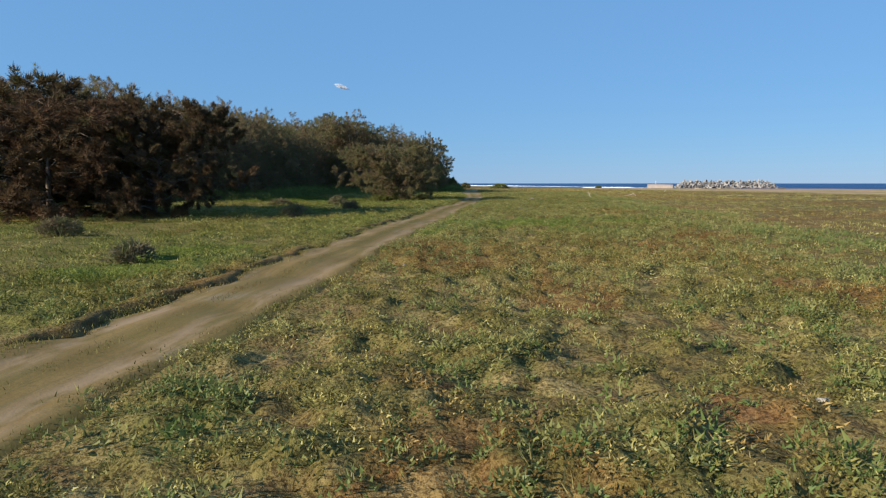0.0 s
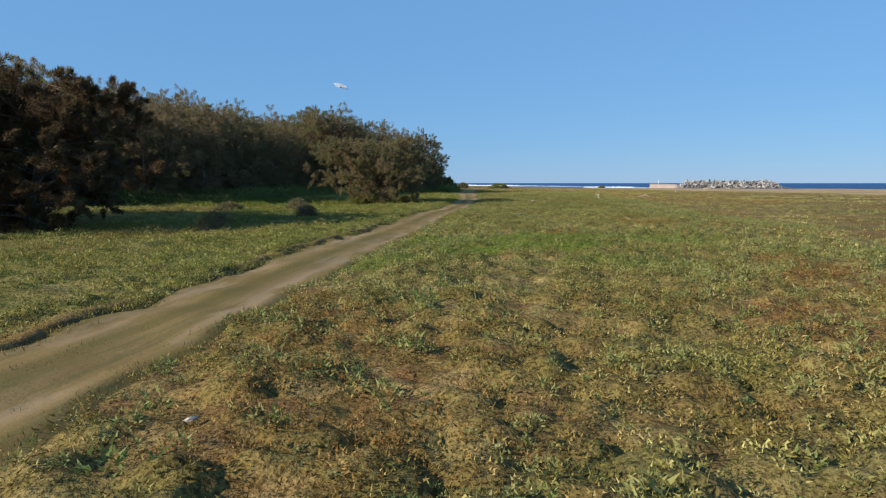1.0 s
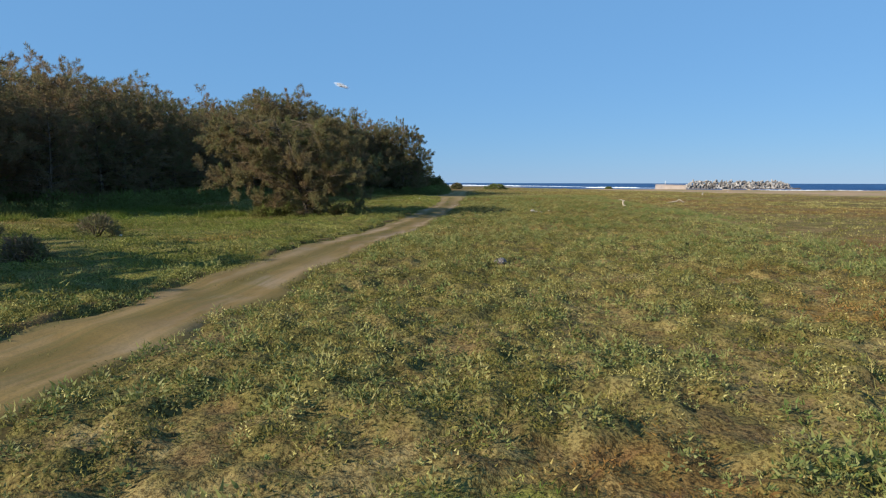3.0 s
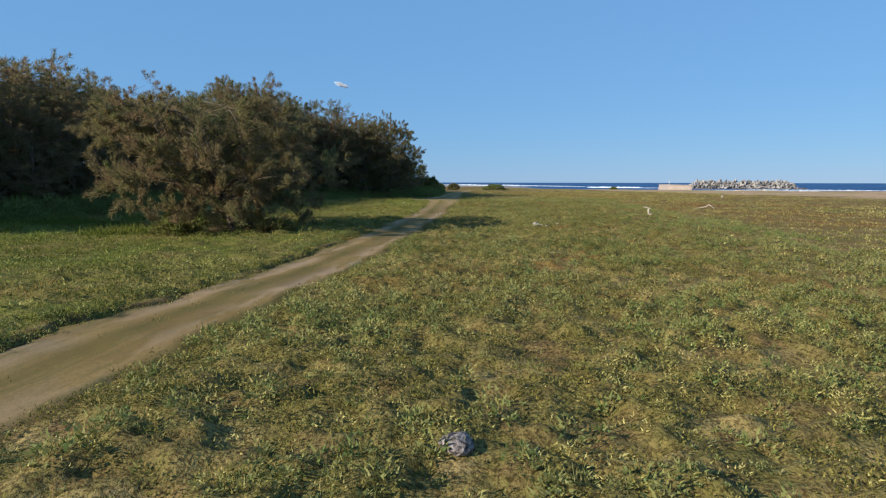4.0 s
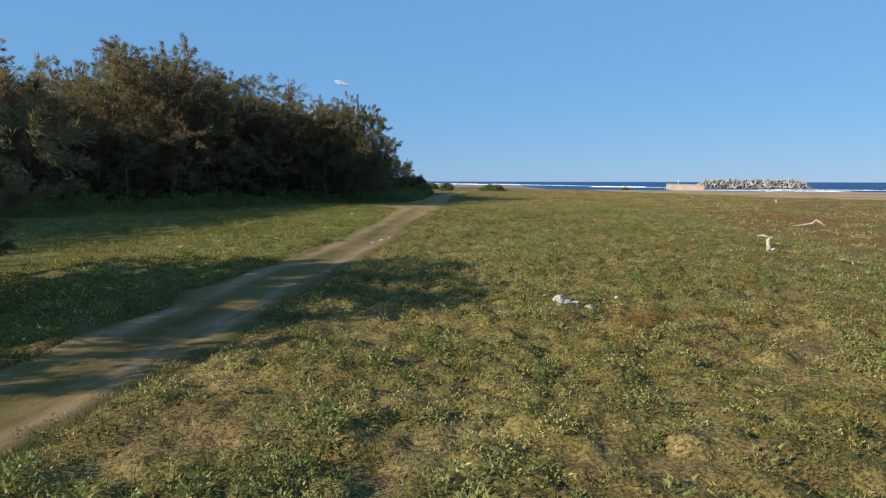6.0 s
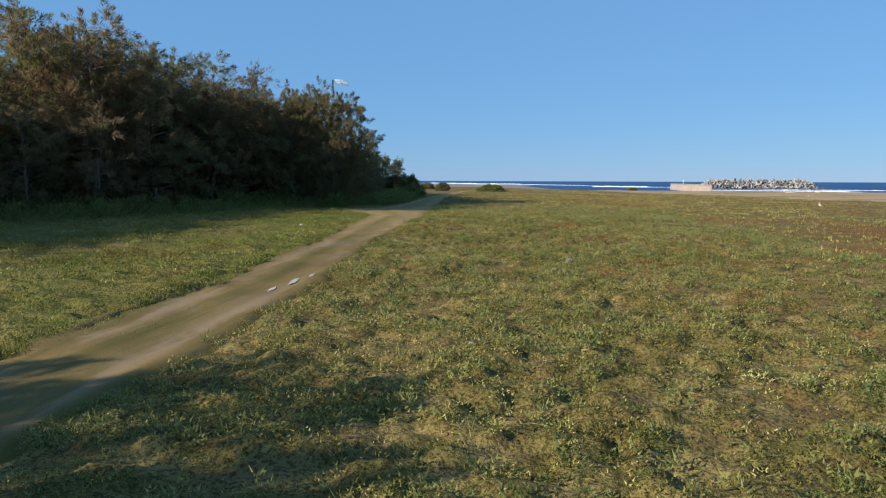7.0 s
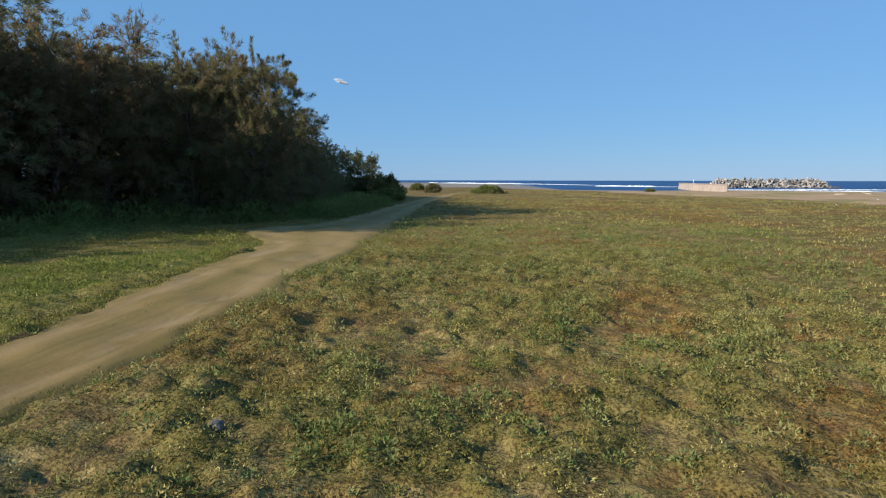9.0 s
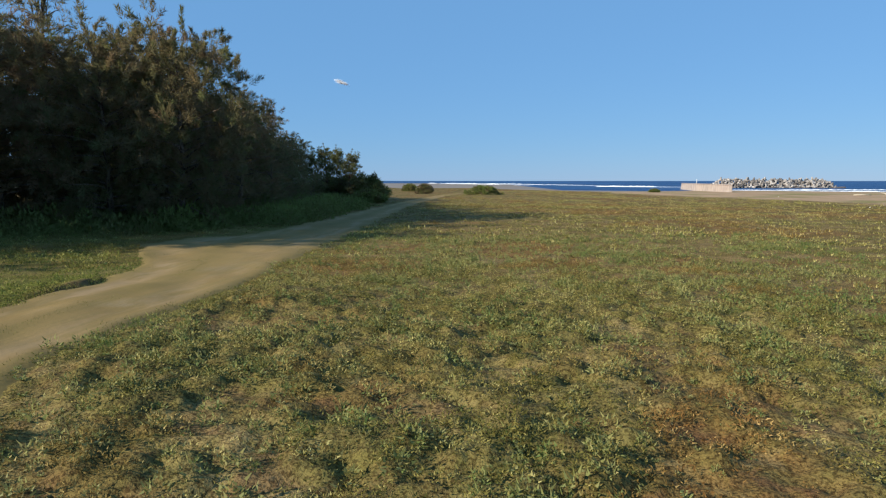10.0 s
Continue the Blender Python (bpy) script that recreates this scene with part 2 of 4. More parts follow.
def shore(x):
    """How far ahead the water begins."""
    return np.interp(x, (-900, -120, -20, 20, 60, 100, 125, 160, 200, 320, 900), (1500, 1150, 900, 430, 405, 432, 424, 394, 369, 300, 220))


def crest(x):
    """How far ahead the meadow begins to fall to the beach."""
    return np.interp(x, (-900, -60, 0, 40, 100, 400), (300, 232, 228, 226, 190, 160))


def base_z(x, y):
    """The lie of the land without its small turf cushions."""
    x, y = np.asarray(x, float), np.asarray(y, float)
    z = (vnoise(x, y, 9, 1) - 0.5) * 0.16 + (vnoise(x, y, 2.1, 2) - 0.5) * 0.06
    z = z + (vnoise(x, y, 0.8, 5) - 0.5) * 0.07
    z = z + ramp(x, -14, -30) * 0.25 * (vnoise(x, y, 14, 8)) * (y < 150)
    c, s = crest(x), shore(x)
    f = np.clip((y - c) / np.maximum(s - c, 1), 0, None)
    drop = np.where(f < 1, 2.8 * f ** 0.75, 2.8 + 2.5 * np.clip(f - 1, 0, 1))
    dune = 0.9 * ramp(y, 236, 250) * ramp(y, 285, 262) * vnoise(x, y, 12, 9) * ramp(x, 20, -5)
    return z * ramp(y, 330, 250) - drop + dune


def cushions(x, y, cell, seed):
    """Rounded turf cushions on a jittered grid: height 0 to 1, and a random tone for each."""
    gx, gy = np.floor(x / cell), np.floor(y / cell)
    best, tone = np.zeros(np.shape(x)), np.zeros(np.shape(x))
    for i in (-1, 0, 1):
        for j in (-1, 0, 1):
            a, b = gx + i, gy + j
            h = [np.modf(np.abs(np.sin(a * 127.1 + b * 311.7 + (seed + k) * 74.7) * 43758.5453))[0] for k in range(4)]
            d2 = ((x - (a + h[0]) * cell) ** 2 + (y - (b + h[1]) * cell) ** 2) / (cell * (0.55 + 0.4 * h[2])) ** 2
            v = np.sqrt(np.clip(1 - d2, 0, 1)) * (0.35 + 0.65 * h[2])
            tone = np.where(v > best, h[3], tone)
            best = np.maximum(best, v)
    return best, tone


CUSHION_X, CUSHION_Y = (-12.0, 10.0), (2.0, 108.0)


def tuft_at(x, y):
    """Where low tufts stand up from the flat thatch: 0 to 1."""
    return ramp(0.5 * vnoise(x, y, 0.5, 92) + 0.3 * vnoise(x, y, 1.7, 94) + 0.2 * vnoise(x, y, 0.22, 95) + 0.12 * weedy_at(x, y) - 0.05 * dry_at(x, y), 0.36, 0.62)


def relief(x, y):
    """Low turf cushions, raised where tufts grow."""
    x, y = np.asarray(x, float), np.asarray(y, float)
    inside = ramp(x, CUSHION_X[0], CUSHION_X[0] + 1.5) * ramp(x, CUSHION_X[1], CUSHION_X[1] - 1.5) * ramp(y, CUSHION_Y[0], CUSHION_Y[0] + 1) * ramp(y, CUSHION_Y[1], CUSHION_Y[1] - 6)
    up = tuft_at(x, y) * (1 - 0.6 * lush_at(x, y))
    h = 0.03 * cushions(x, y, 0.8, 1)[0] + (0.065 + 0.085 * up) * cushions(x, y, 0.30, 11)[0] + (0.06 + 0.05 * up) * cushions(x, y, 0.17, 21)[0]
    worn = 0.3 + 0.7 * np.maximum(ramp(x - track_sides(y)[1], 0.0, 1.0), x < track_sides(y)[0])
    return inside * (1 - on_track(x, y, 0.12)) * worn * (h - 0.065)


def ground_z(x, y):
    return base_z(x, y) + relief(x, y)


LUSH = ((-1.4, 27.0, 2.1, 3.6, 1.0), (-2.5, 28.2, 1.4, 2.6, 0.9), (0.6, 26.2, 1.7, 1.7, 1.0), (0.6, 29.3, 2.4, 2.0, 0.8), (4.4, 29.4, 2.2, 1.7, 0.75), (-2.9, 22.6, 1.0, 1.8, 0.7), (1.6, 23.4, 2.2, 1.3, 0.5),
        (-7.6, 14.5, 1.6, 3.6, 0.8), (-10, 20, 3, 6, 0.4), (-11, 56, 4, 5, 0.6), (-15, 50, 6, 5, 0.5), (-11, 70, 3, 4, 0.4), (-12, 100, 4, 6, 0.6), (-9, 88, 2, 4, 0.4), (-14, 36, 5, 5, 0.5), (-21, 62, 6, 10, 0.9))
RUST = ((-0.4, 5.1, 1.0), (1.5, 5.7, 0.7), (0.6, 11.2, 1.2), (3.6, 17.3, 1.6), (-1.6, 14.2, 1.4), (5.0, 11.5, 1.3), (-2.2, 16.4, 0.9), (5.8, 22.3, 1.7), (5.1, 36.7, 1.0), (1.2, 31.6, 0.7), (0.9, 53.1, 0.9), (1.8, 54.6, 0.9),
        (16.5, 94.5, 2.6), (12.5, 89.1, 1.6), (2.4, 65.5, 0.8), (1.9, 95.2, 1.1), (7.6, 91.5, 1.5), (3.4, 90.4, 1.0), (-0.6, 81.2, 0.7), (2.3, 81.0, 0.8), (3.5, 82.6, 1.0), (-3.0, 81.2, 0.8), (-1.6, 91.2, 0.7), (4.2, 94.2, 0.9), (2.2, 97.2, 0.8), (-9.2, 46.5, 1.5))
WEEDY = ((-2.5, 5.5, 0.7), (0.1, 5.2, 0.5), (-0.4, 7.4, 0.6), (2.6, 23.4, 0.7), (2.3, 29.5, 0.6), (-3.0, 56.3, 0.9), (-0.7, 54.5, 0.8), (0.2, 51.6, 0.6), (0.4, 84.8, 0.9), (1.6, 81.9, 0.5), (-2.1, 82.6, 0.7), (3.9, 99.8, 0.8), (0.1, 101.7, 0.9), (-2.8, 47.0, 1.2))


def blots(x, y, spots, seed):
    """Ragged round patches: 0 to 1."""
    wob = (vnoise(x, y, 0.9, seed) - 0.5) * 0.9 + (vnoise(x, y, 0.3, seed + 1) - 0.5) * 0.5
    v = np.zeros(np.shape(x))
    for cx, cy, r in spots:
        v = np.maximum(v, ramp(np.hypot(x - cx, (y - cy) * 0.8) / r + wob, 1.15, 0.55))
    return v


def dry_at(x, y):
    """Where the turf is parched and rusty: 0 to 1."""
    p = vnoise(x, y, 5.5, 61) * 0.45 + vnoise(x, y, 1.6, 62) * 0.35 + vnoise(x, y, 0.6, 63) * 0.2
    fresh = 1 - 0.85 * ramp(np.hypot((x - 0.5) / 5.0, (y - 26) / 7.0), 1.2, 0.8)
    return np.maximum(0.55 * fresh * ramp(p + 0.03 * ramp(x, 5, 13), 0.555, 0.68), blots(x, y, RUST, 81))


def weedy_at(x, y):
    """Where green leafy weeds crowd: 0 to 1."""
    p = vnoise(x, y, 2.6, 57) * 0.45 + vnoise(x, y, 0.7, 58) * 0.55
    return np.maximum(0.8 * ramp(p, 0.5, 0.7) * (1 - 0.7 * dry_at(x, y)), blots(x, y, WEEDY, 85))


def lush_at(x, y):
    v = 0.38 * ramp(x, -5.2, -6.4) * ramp(x, -40, -32) * (0.5 + 0.7 * vnoise(x, y, 2.4, 12)) * (np.asarray(y) < 128)
    for cx, cy, rx, ry, much in LUSH:
        d = np.hypot((x - cx) / rx, (y - cy) / ry) + (vnoise(x, y, 1.3, 11) - 0.5) * 0.9
        v = np.maximum(v, ramp(d, 1.05, 0.6) * much)
    return v * (0.55 + 0.45 * ramp(vnoise(x, y, 0.9, 13) * 0.6 + vnoise(x, y, 0.35, 14) * 0.4, 0.3, 0.55))


def sand_at(x, y):
    edge = 228 + 75 * ramp(x, 16, -4) - 2.9 * np.clip(x - 12, 0, 52) + (vnoise(x, y, 14, 21) - 0.5) * 40 + (vnoise(x, y, 4, 22) - 0.5) * 14
    return ramp(y, edge - 9, edge + 9)


def axis(parts):
    """Coordinates in stretches of (from, to, step)."""
    out = [np.arange(a, b, s) for a, b, s in parts]
    return np.unique(np.concatenate(out + [[parts[-1][1]]]))


def sheet(xs, ys, zf):
    gx, gy = np.meshgrid(xs, ys)
    v = np.stack([gx, gy, zf(gx, gy)], -1).reshape(-1, 3)
    n, m = len(xs), len(ys)
    i = (np.arange(m - 1)[:, None] * n + np.arange(n - 1)).ravel()
    return v, np.stack([i, i + 1, i + 1 + n, i + n], -1)


# ground, track, sea
gx = axis([(-4800, -300, 450), (-300, -60, 20), (-60, -16, 1.2), (-16, 12, 0.4), (14, 40, 0.8), (40, 120, 4), (120, 300, 15), (300, 4800, 450)])
gy = axis([(-4800, -300, 450), (-300, -20, 35), (-20, 0, 1.5), (0, 125, 0.4), (125, 170, 0.8), (170, 300, 2.5), (300, 500, 12), (500, 1500, 80), (1500, 4800, 660)])
v, q = sheet(gx, gy, lambda x, y: base_z(x, y) - 0.05 * (relief(x, y) != 0) * ramp(x, -11.5, -10) * ramp(x, 9.5, 8) * ramp(y, 106, 100) * ramp(y, 2.5, 4))
me = array_mesh("ground", v, q, True, lush=lush_at(v[:, 0], v[:, 1]), sand=sand_at(v[:, 0], v[:, 1]), dry=dry_at(v[:, 0], v[:, 1]), weedy=weedy_at(v[:, 0], v[:, 1]), wet=ramp(v[:, 1], 285, 350) * ramp(v[:, 0], 60, 20))
tagged(link_mesh("ground", me, M_GROUND), "uneven coastal meadow turf fading into pale beach sand", "ground", kind="structure")


def turf():
    """The cushioned turf on both sides of the track."""
    xs = axis([(-12, -6.6, 0.2), (-6.6, 5.5, 0.075), (5.5, 10, 0.2)])
    ys = axis([(2, 108, 0.08)])
    v, q = sheet(xs, ys, lambda x, y: ground_z(x, y) - 0.04 * (on_track(x, y, 0.1) > 0.3) - 0.02 * (1 - ramp(x, -12, -11.2) * ramp(x, 10, 9.2) * ramp(y, 2, 3) * ramp(y, 108, 104)))
    x, y = v[:, 0], v[:, 1]
    me = array_mesh("turf", v, q, True, lush=lush_at(x, y), sand=x * 0, dry=dry_at(x, y), weedy=np.maximum(weedy_at(x, y), 0.7 * tuft_at(x, y)), cushion=0.25 + 0.75 * cushions(x, y, 0.28, 11)[1])
    tagged(link_mesh("turf", me, M_GROUND), "hummocky worn coastal turf of brown and olive cushions", "turf", kind="structure")


turf()


def track():
    ys = axis([(-55, -2, 3), (-2, 130, 0.2), (130, 214, 1.0)])
    u = np.linspace(-0.35, 1.35, 40)
    a, b = track_sides(ys)
    x = a[:, None] + (b - a)[:, None] * u[None, :]
    y = np.repeat(ys[:, None], len(u), 1)
    rut = np.exp(-((u - 0.22) / 0.1) ** 2) + np.exp(-((u - 0.78) / 0.1) ** 2)
    inside = on_track(x, y, 0.0)
    z = base_z(x, y) + 0.03 * inside - 0.05 * (1 - inside) - 0.016 * rut[None, :] * inside * (0.4 + vnoise(x, y, 3, 31))
    v = np.stack([x, y, z], -1).reshape(-1, 3)
    n = len(u)
    i = (np.arange(len(ys) - 1)[:, None] * n + np.arange(n - 1)).ravel()
    q = np.stack([i, i + 1, i + 1 + n, i + n], -1)
    verge = np.clip(np.exp(-((u - 0.48) / 0.10) ** 2) * 0.95 + ramp(np.abs(u - 0.5), 0.36, 0.5), 0, 1)[None, :] * (0.25 + 1.0 * vnoise(x, y, 1.4, 33))
    me = array_mesh("dirt_track", v, q, True, verge=np.clip(verge, 0, 1), rut=np.clip(rut[None, :] * (0.2 + vnoise(x, y, 5, 34)), 0, 1), pale=ramp(y, 84, 106) * (0.7 + 0.3 * vnoise(x, y, 2.0, 35)))
    tagged(link_mesh("dirt_track", me, M_TRACK), "pale sandy vehicle track worn into the meadow", "dirt track", kind="structure")


track()


def turf_edge():
    """The raised, ragged lip of turf along the track's seaward-lit side."""
    ys = axis([(-2, 105, 0.16)])
    u = np.array([-1.3, -0.8, -0.35, -0.12, 0.0, 0.10, 0.20])
    up = np.array([-0.05, 0.0, 0.05, 0.085, 0.07, 0.005, -0.06])
    a = track_sides(ys)[0]
    a = a + (vnoise(ys, ys * 0, 1.7, 71) - 0.5) * 0.34 + (vnoise(ys, ys * 0, 0.4, 72) - 0.5) * 0.22
    rise = 0.05 + 0.95 * ramp(vnoise(ys, ys * 0, 5, 73), 0.2, 0.7)
    y = np.repeat(ys[:, None], len(u), 1)
    x = a[:, None] + u[None, :] * np.ones((len(ys), 1))
    x = x + (vnoise(x * 3, y, 0.2, 75) - 0.5) * 0.14
    base = base_z(x - 0.6, y)
    z = base + up[None, :] * (0.35 + 0.85 * rise[:, None]) - 0.03 * (1 - rise[:, None]) + (vnoise(x, y, 0.3, 74) - 0.5) * 0.03
    n = len(u)
    i = (np.arange(len(ys) - 1)[:, None] * n + np.arange(n - 1)).ravel()
    v = np.stack([x, y, z], -1).reshape(-1, 3)
    # bare marks the lip's face, whose earth colour also carries its shade
    me = array_mesh("turf_edge", v, np.stack([i, i + 1, i + 1 + n, i + n], -1), True, lush=lush_at(v[:, 0], v[:, 1]), sand=v[:, 0] * 0, dry=dry_at(v[:, 0], v[:, 1]), bare=np.tile((u > -0.05) * 1.0, len(ys)))
    tagged(link_mesh("turf_edge", me, M_GROUND), "eroded raised lip of turf beside the sandy track", "turf edge", kind="structure")


turf_edge()
sx = axis([(-4900, -1000, 650), (-1000, 1000, 50), (1000, 4900, 650)])
sy = axis([(200, 1200, 30), (1200, 4900, 370)])
v, q = sheet(sx, sy, lambda x, y: np.full(x.shape, SEA))
tagged(link_mesh("water", array_mesh("water", v, q, True), M_SEA), "deep blue open sea with small waves", "sea", kind="structure")


def surf(points, width, seed, label):
    """A line of breaking white water along points of the plan."""
    rng = np.random.default_rng(seed)
    p = np.array(points, float)
    t = np.linspace(0, len(p) - 1, 160)
    x, y = np.interp(t, range(len(p)), p[:, 0]), np.interp(t, range(len(p)), p[:, 1])
    y = y + 5 * (vnoise(x, y * 0, 30, seed) - 0.5) + 2 * (vnoise(x, y * 0, 7, seed + 1) - 0.5)
    w = width * np.clip(1.7 * vnoise(x, y * 0, 22, seed + 2) - 0.35, 0.1, 1) * np.sin(np.linspace(0.02, math.pi - 0.02, 160)) ** 0.4
    rows = []
    for f, hgt in ((-1, 0.02), (-0.55, 0.28), (0, 0.5), (0.5, 0.3), (1, 0.02)):
        rows.append(np.stack([x, y + f * w, SEA - 0.05 + hgt * np.clip(w, 0, 1.6) * (0.6 + 0.8 * rng.random(160))], -1))
    v = np.stack(rows, 1).reshape(-1, 3)
    i = (np.arange(159)[:, None] * 5 + np.arange(4)).ravel()
    me = array_mesh("surf", v, np.stack([i, i + 5, i + 6, i + 1], -1), True)
    tagged(link_mesh("surf", me, M_FOAM), label, "surf", "breaking waves", "structure")


surf([(96, 444), (125, 434), (160, 404), (200, 379), (280, 337), (360, 300)], 0.8, 1, "white breaking wave along the beach")
surf([(105, 452), (150, 460), (215, 455), (260, 450)], 0.7, 2, "white breaking wave before the breakwater")
surf([(-160, 1150), (-60, 1020), (0, 900), (40, 800), (75, 720)], 8.0, 3, "long white breaker on the far shallows")
surf([(-120, 980), (-60, 900), (-20, 800), (10, 720)], 4.0, 4, "white breaker beside the sand spit")
surf([(60, 640), (100, 600), (125, 590)], 5.0, 5, "short white wave crest on the sea")


# ---- plants ----
def tube(bm, pts, radii, sides=5):
    """A tapered limb through points."""
    rings = []
    for i, p in enumerate(pts):
        d = (pts[min(i + 1, len(pts) - 1)] - pts[max(i - 1, 0)]).normalized()
        a = d.orthogonal().normalized()
        b = d.cross(a)
        rings.append([bm.verts.new(p + (a * math.cos(2 * math.pi * k / sides) + b * math.sin(2 * math.pi * k / sides)) * radii[i]) for k in range(sides)])
    for r, s in zip(rings, rings[1:]):
        for k in range(sides):
            bm.faces.new((r[k], r[(k + 1) % sides], s[(k + 1) % sides], s[k]))
    bm.faces.new(rings[-1])
    bm.faces.new(rings[0][::-1])


def needles(rng, centres, spread, count, length, width, axis_xy=(0, 0), droop=-0.1, tones=None):
    """Leaves round clump centres: thin triangles. Returns points, faces, tones."""
    c = np.repeat(centres, count, 0)
    n = len(c)
    s = np.repeat(np.broadcast_to(spread, (len(centres),)), count)[:, None]
    off = rng.normal(0, 1, (n, 3))
    off /= np.linalg.norm(off, axis=1)[:, None] + 1e-6
    off *= (rng.random((n, 1)) ** 0.5) * s * np.array([1, 1, 0.8])
    base = c + off
    out = c - np.array([axis_xy[0], axis_xy[1], 0])
    out[:, 2] = 0
    out /= np.linalg.norm(out, axis=1)[:, None] + 0.3
    d = off / (s + 1e-6) * 0.55 + out * 0.55 + rng.normal(0, 0.4, (n, 3)) + np.array([0, 0, droop])
    t = rng.random(len(centres)) if tones is None else tones
    return blades(rng, base, d, length, width, np.repeat(t, count))


def blades(rng, base, d, length, width, tones):
    n = len(base)
    d = d / (np.linalg.norm(d, axis=1)[:, None] + 1e-6)
    side = np.cross(d, rng.normal(0, 1, (n, 3)))
    side /= np.linalg.norm(side, axis=1)[:, None] + 1e-6
    ln = length * (0.6 + 0.8 * rng.random((n, 1)))
    wd = width * (0.6 + 0.8 * rng.random((n, 1)))
    v = np.stack([base - side * wd * 0.5, base + side * wd * 0.5, base + d * ln], 1).reshape(-1, 3)
    t = np.clip(tones + rng.normal(0, 0.12, n), 0, 1)
    return v, np.arange(3 * n).reshape(-1, 3), np.repeat(t, 3)


def plumes(rng, roots, ways, lengths, count, leaf, tones):
    """Feathery plumes: each a tapering brush of needles along its own axis, curving over at the tip."""
    w = ways / (np.linalg.norm(ways, axis=1)[:, None] + 1e-6)
    c, d = np.repeat(roots, count, 0), np.repeat(w, count, 0)
    ln = np.repeat(lengths, count)[:, None]
    n = len(c)
    f = rng.random((n, 1)) ** 0.8
    rad = rng.normal(0, 1, (n, 3))
    rad -= (rad * d).sum(1)[:, None] * d
    rad /= np.linalg.norm(rad, axis=1)[:, None] + 1e-6
    base = c + d * f * ln + rad * ln * (0.34 - 0.26 * f) * rng.random((n, 1)) - np.array([0, 0, 0.16]) * ln * f * f
    way = d * 0.75 + rad * (0.7 - 0.3 * f) + rng.normal(0, 0.22, (n, 3))
    return blades(rng, base, way, leaf * 1.3, leaf * 0.24, np.repeat(tones, count) + 0.18 * (f[:, 0] - 0.5))


TALL = {}                                            # height of each grown tree


def casuarina(seed, h=10.0, w=6.0, limbs=22, per=90, low=0.06, lean=(0.0, 0.0), tip=1.0, size=1.0, dry=0.5, bare=0, leaf=0.2, taper=0.6, label="", needle=None, category="tree", name="casuarina_tree"):
    """A feathery coastal casuarina: trunk with limbs, crown of needle sprays."""
    rng = np.random.default_rng(seed)
    e = thing(name, label, category, "casuarina wood")
    bm = bmesh.new()
    bend = rng.normal(0, 0.25, 2)
    def stem(f):
        return Vector((lean[0] * f + bend[0] * math.sin(f * 4), lean[1] * f + bend[1] * math.sin(f * 3.1), h * (0.93 if tip else 0.78) * f))
    tr = 0.016 * h
    tube(bm, [stem(f) - Vector((0, 0, 0.15 if f == 0 else 0)) for f in np.linspace(0, 1, 8)], [tr * (1.25 - 1.15 * f) for f in np.linspace(0, 1, 8)], 7)
    root, way, far = [], [], []
    for i in range(limbs):
        f = low + (0.93 - low) * (i + rng.random() * 0.8) / limbs
        az = i * 2.4 + rng.normal(0, 0.5)
        prof = (0.6 + 0.4 * min(1, f / 0.3)) * (1 - min(1, max(0, f - 0.3) / 0.78) ** 2) ** taper
        ln = max(0.5, w * 0.5 * prof * (0.7 + 0.5 * rng.random()))
        o = stem(f)
        d = Vector((math.cos(az), math.sin(az), 0.2 + 0.5 * f + rng.normal(0, 0.12)))
        pts = [o + d * ln * k + Vector((rng.normal(0, 0.08) * ln * k, rng.normal(0, 0.08) * ln * k, -0.2 * ln * k * k)) for k in (0, 0.3, 0.6, 0.85, 1.0)]
        if tip == 0:                                                 # a rounded top, no limb stands out of it
            for p in pts:
                p.z = min(p.z, h * (0.76 - 0.20 * (math.hypot(p.x - stem(0.8).x, p.y - stem(0.8).y) / (0.5 * w)) ** 2))
        tube(bm, pts, [tr * (0.5 - 0.3 * f) * s for s in (1, 0.75, 0.5, 0.3, 0.12)], 4)
        for k, many in ((0.5, 5), (1.0, 8)):                         # lumps of plumes, turned outwards and up
            c = pts[0].lerp(pts[4], k) + Vector(rng.normal(0, 0.12 * ln, 3))
            for _ in range(many):
                u = Vector(rng.normal(0, 1, 3)).normalized()
                root.append(c + u * size * 0.75 * rng.random())
                way.append(u * 0.9 + Vector((math.cos(az) * 0.35, math.sin(az) * 0.35, 0.55)))
                far.append(size * (0.5 + 0.55 * rng.random()))
    for i in range(int(10 * tip)):                                   # wispy leaders above the crown
        f = 0.80 + 0.1 * rng.random()
        p = stem(f) + Vector(rng.normal(0, 0.06 * w, 3))
        top = p + Vector((rng.normal(0, 0.25), rng.normal(0, 0.25), h * (0.12 + 0.08 * rng.random())))
        tube(bm, [p, p.lerp(top, 0.5), top], [0.03, 0.02, 0.008], 3)
        for k in (0.1, 0.4, 0.7):
            root.append(p.lerp(top, k))
            way.append(top - p + Vector(rng.normal(0, 0.2, 3)))
            far.append(size * (0.6 - 0.25 * k))
    for i in range(bare):                                           # dead limbs low on the trunk
        az, f = rng.random() * 6.28, 0.08 + 0.3 * rng.random()
        o = stem(f)
        d = Vector((math.cos(az), math.sin(az), 0.15 + 0.3 * rng.random())) * w * (0.3 + 0.2 * rng.random())
        tube(bm, [o, o + d * 0.5 + Vector((0, 0, 0.15)), o + d], [0.05, 0.03, 0.01], 4)
    part("trunk", bm, M_BARK, e, "grey branching trunk")
    root, way, far = np.array(root), np.array(way), np.array(far)
    if tip == 0:                                                    # an even top where no leaders rise
        k = root[:, 2] < np.percentile(root[:, 2], 92) + 0.15
        root, way, far = root[k], way[k], far[k]
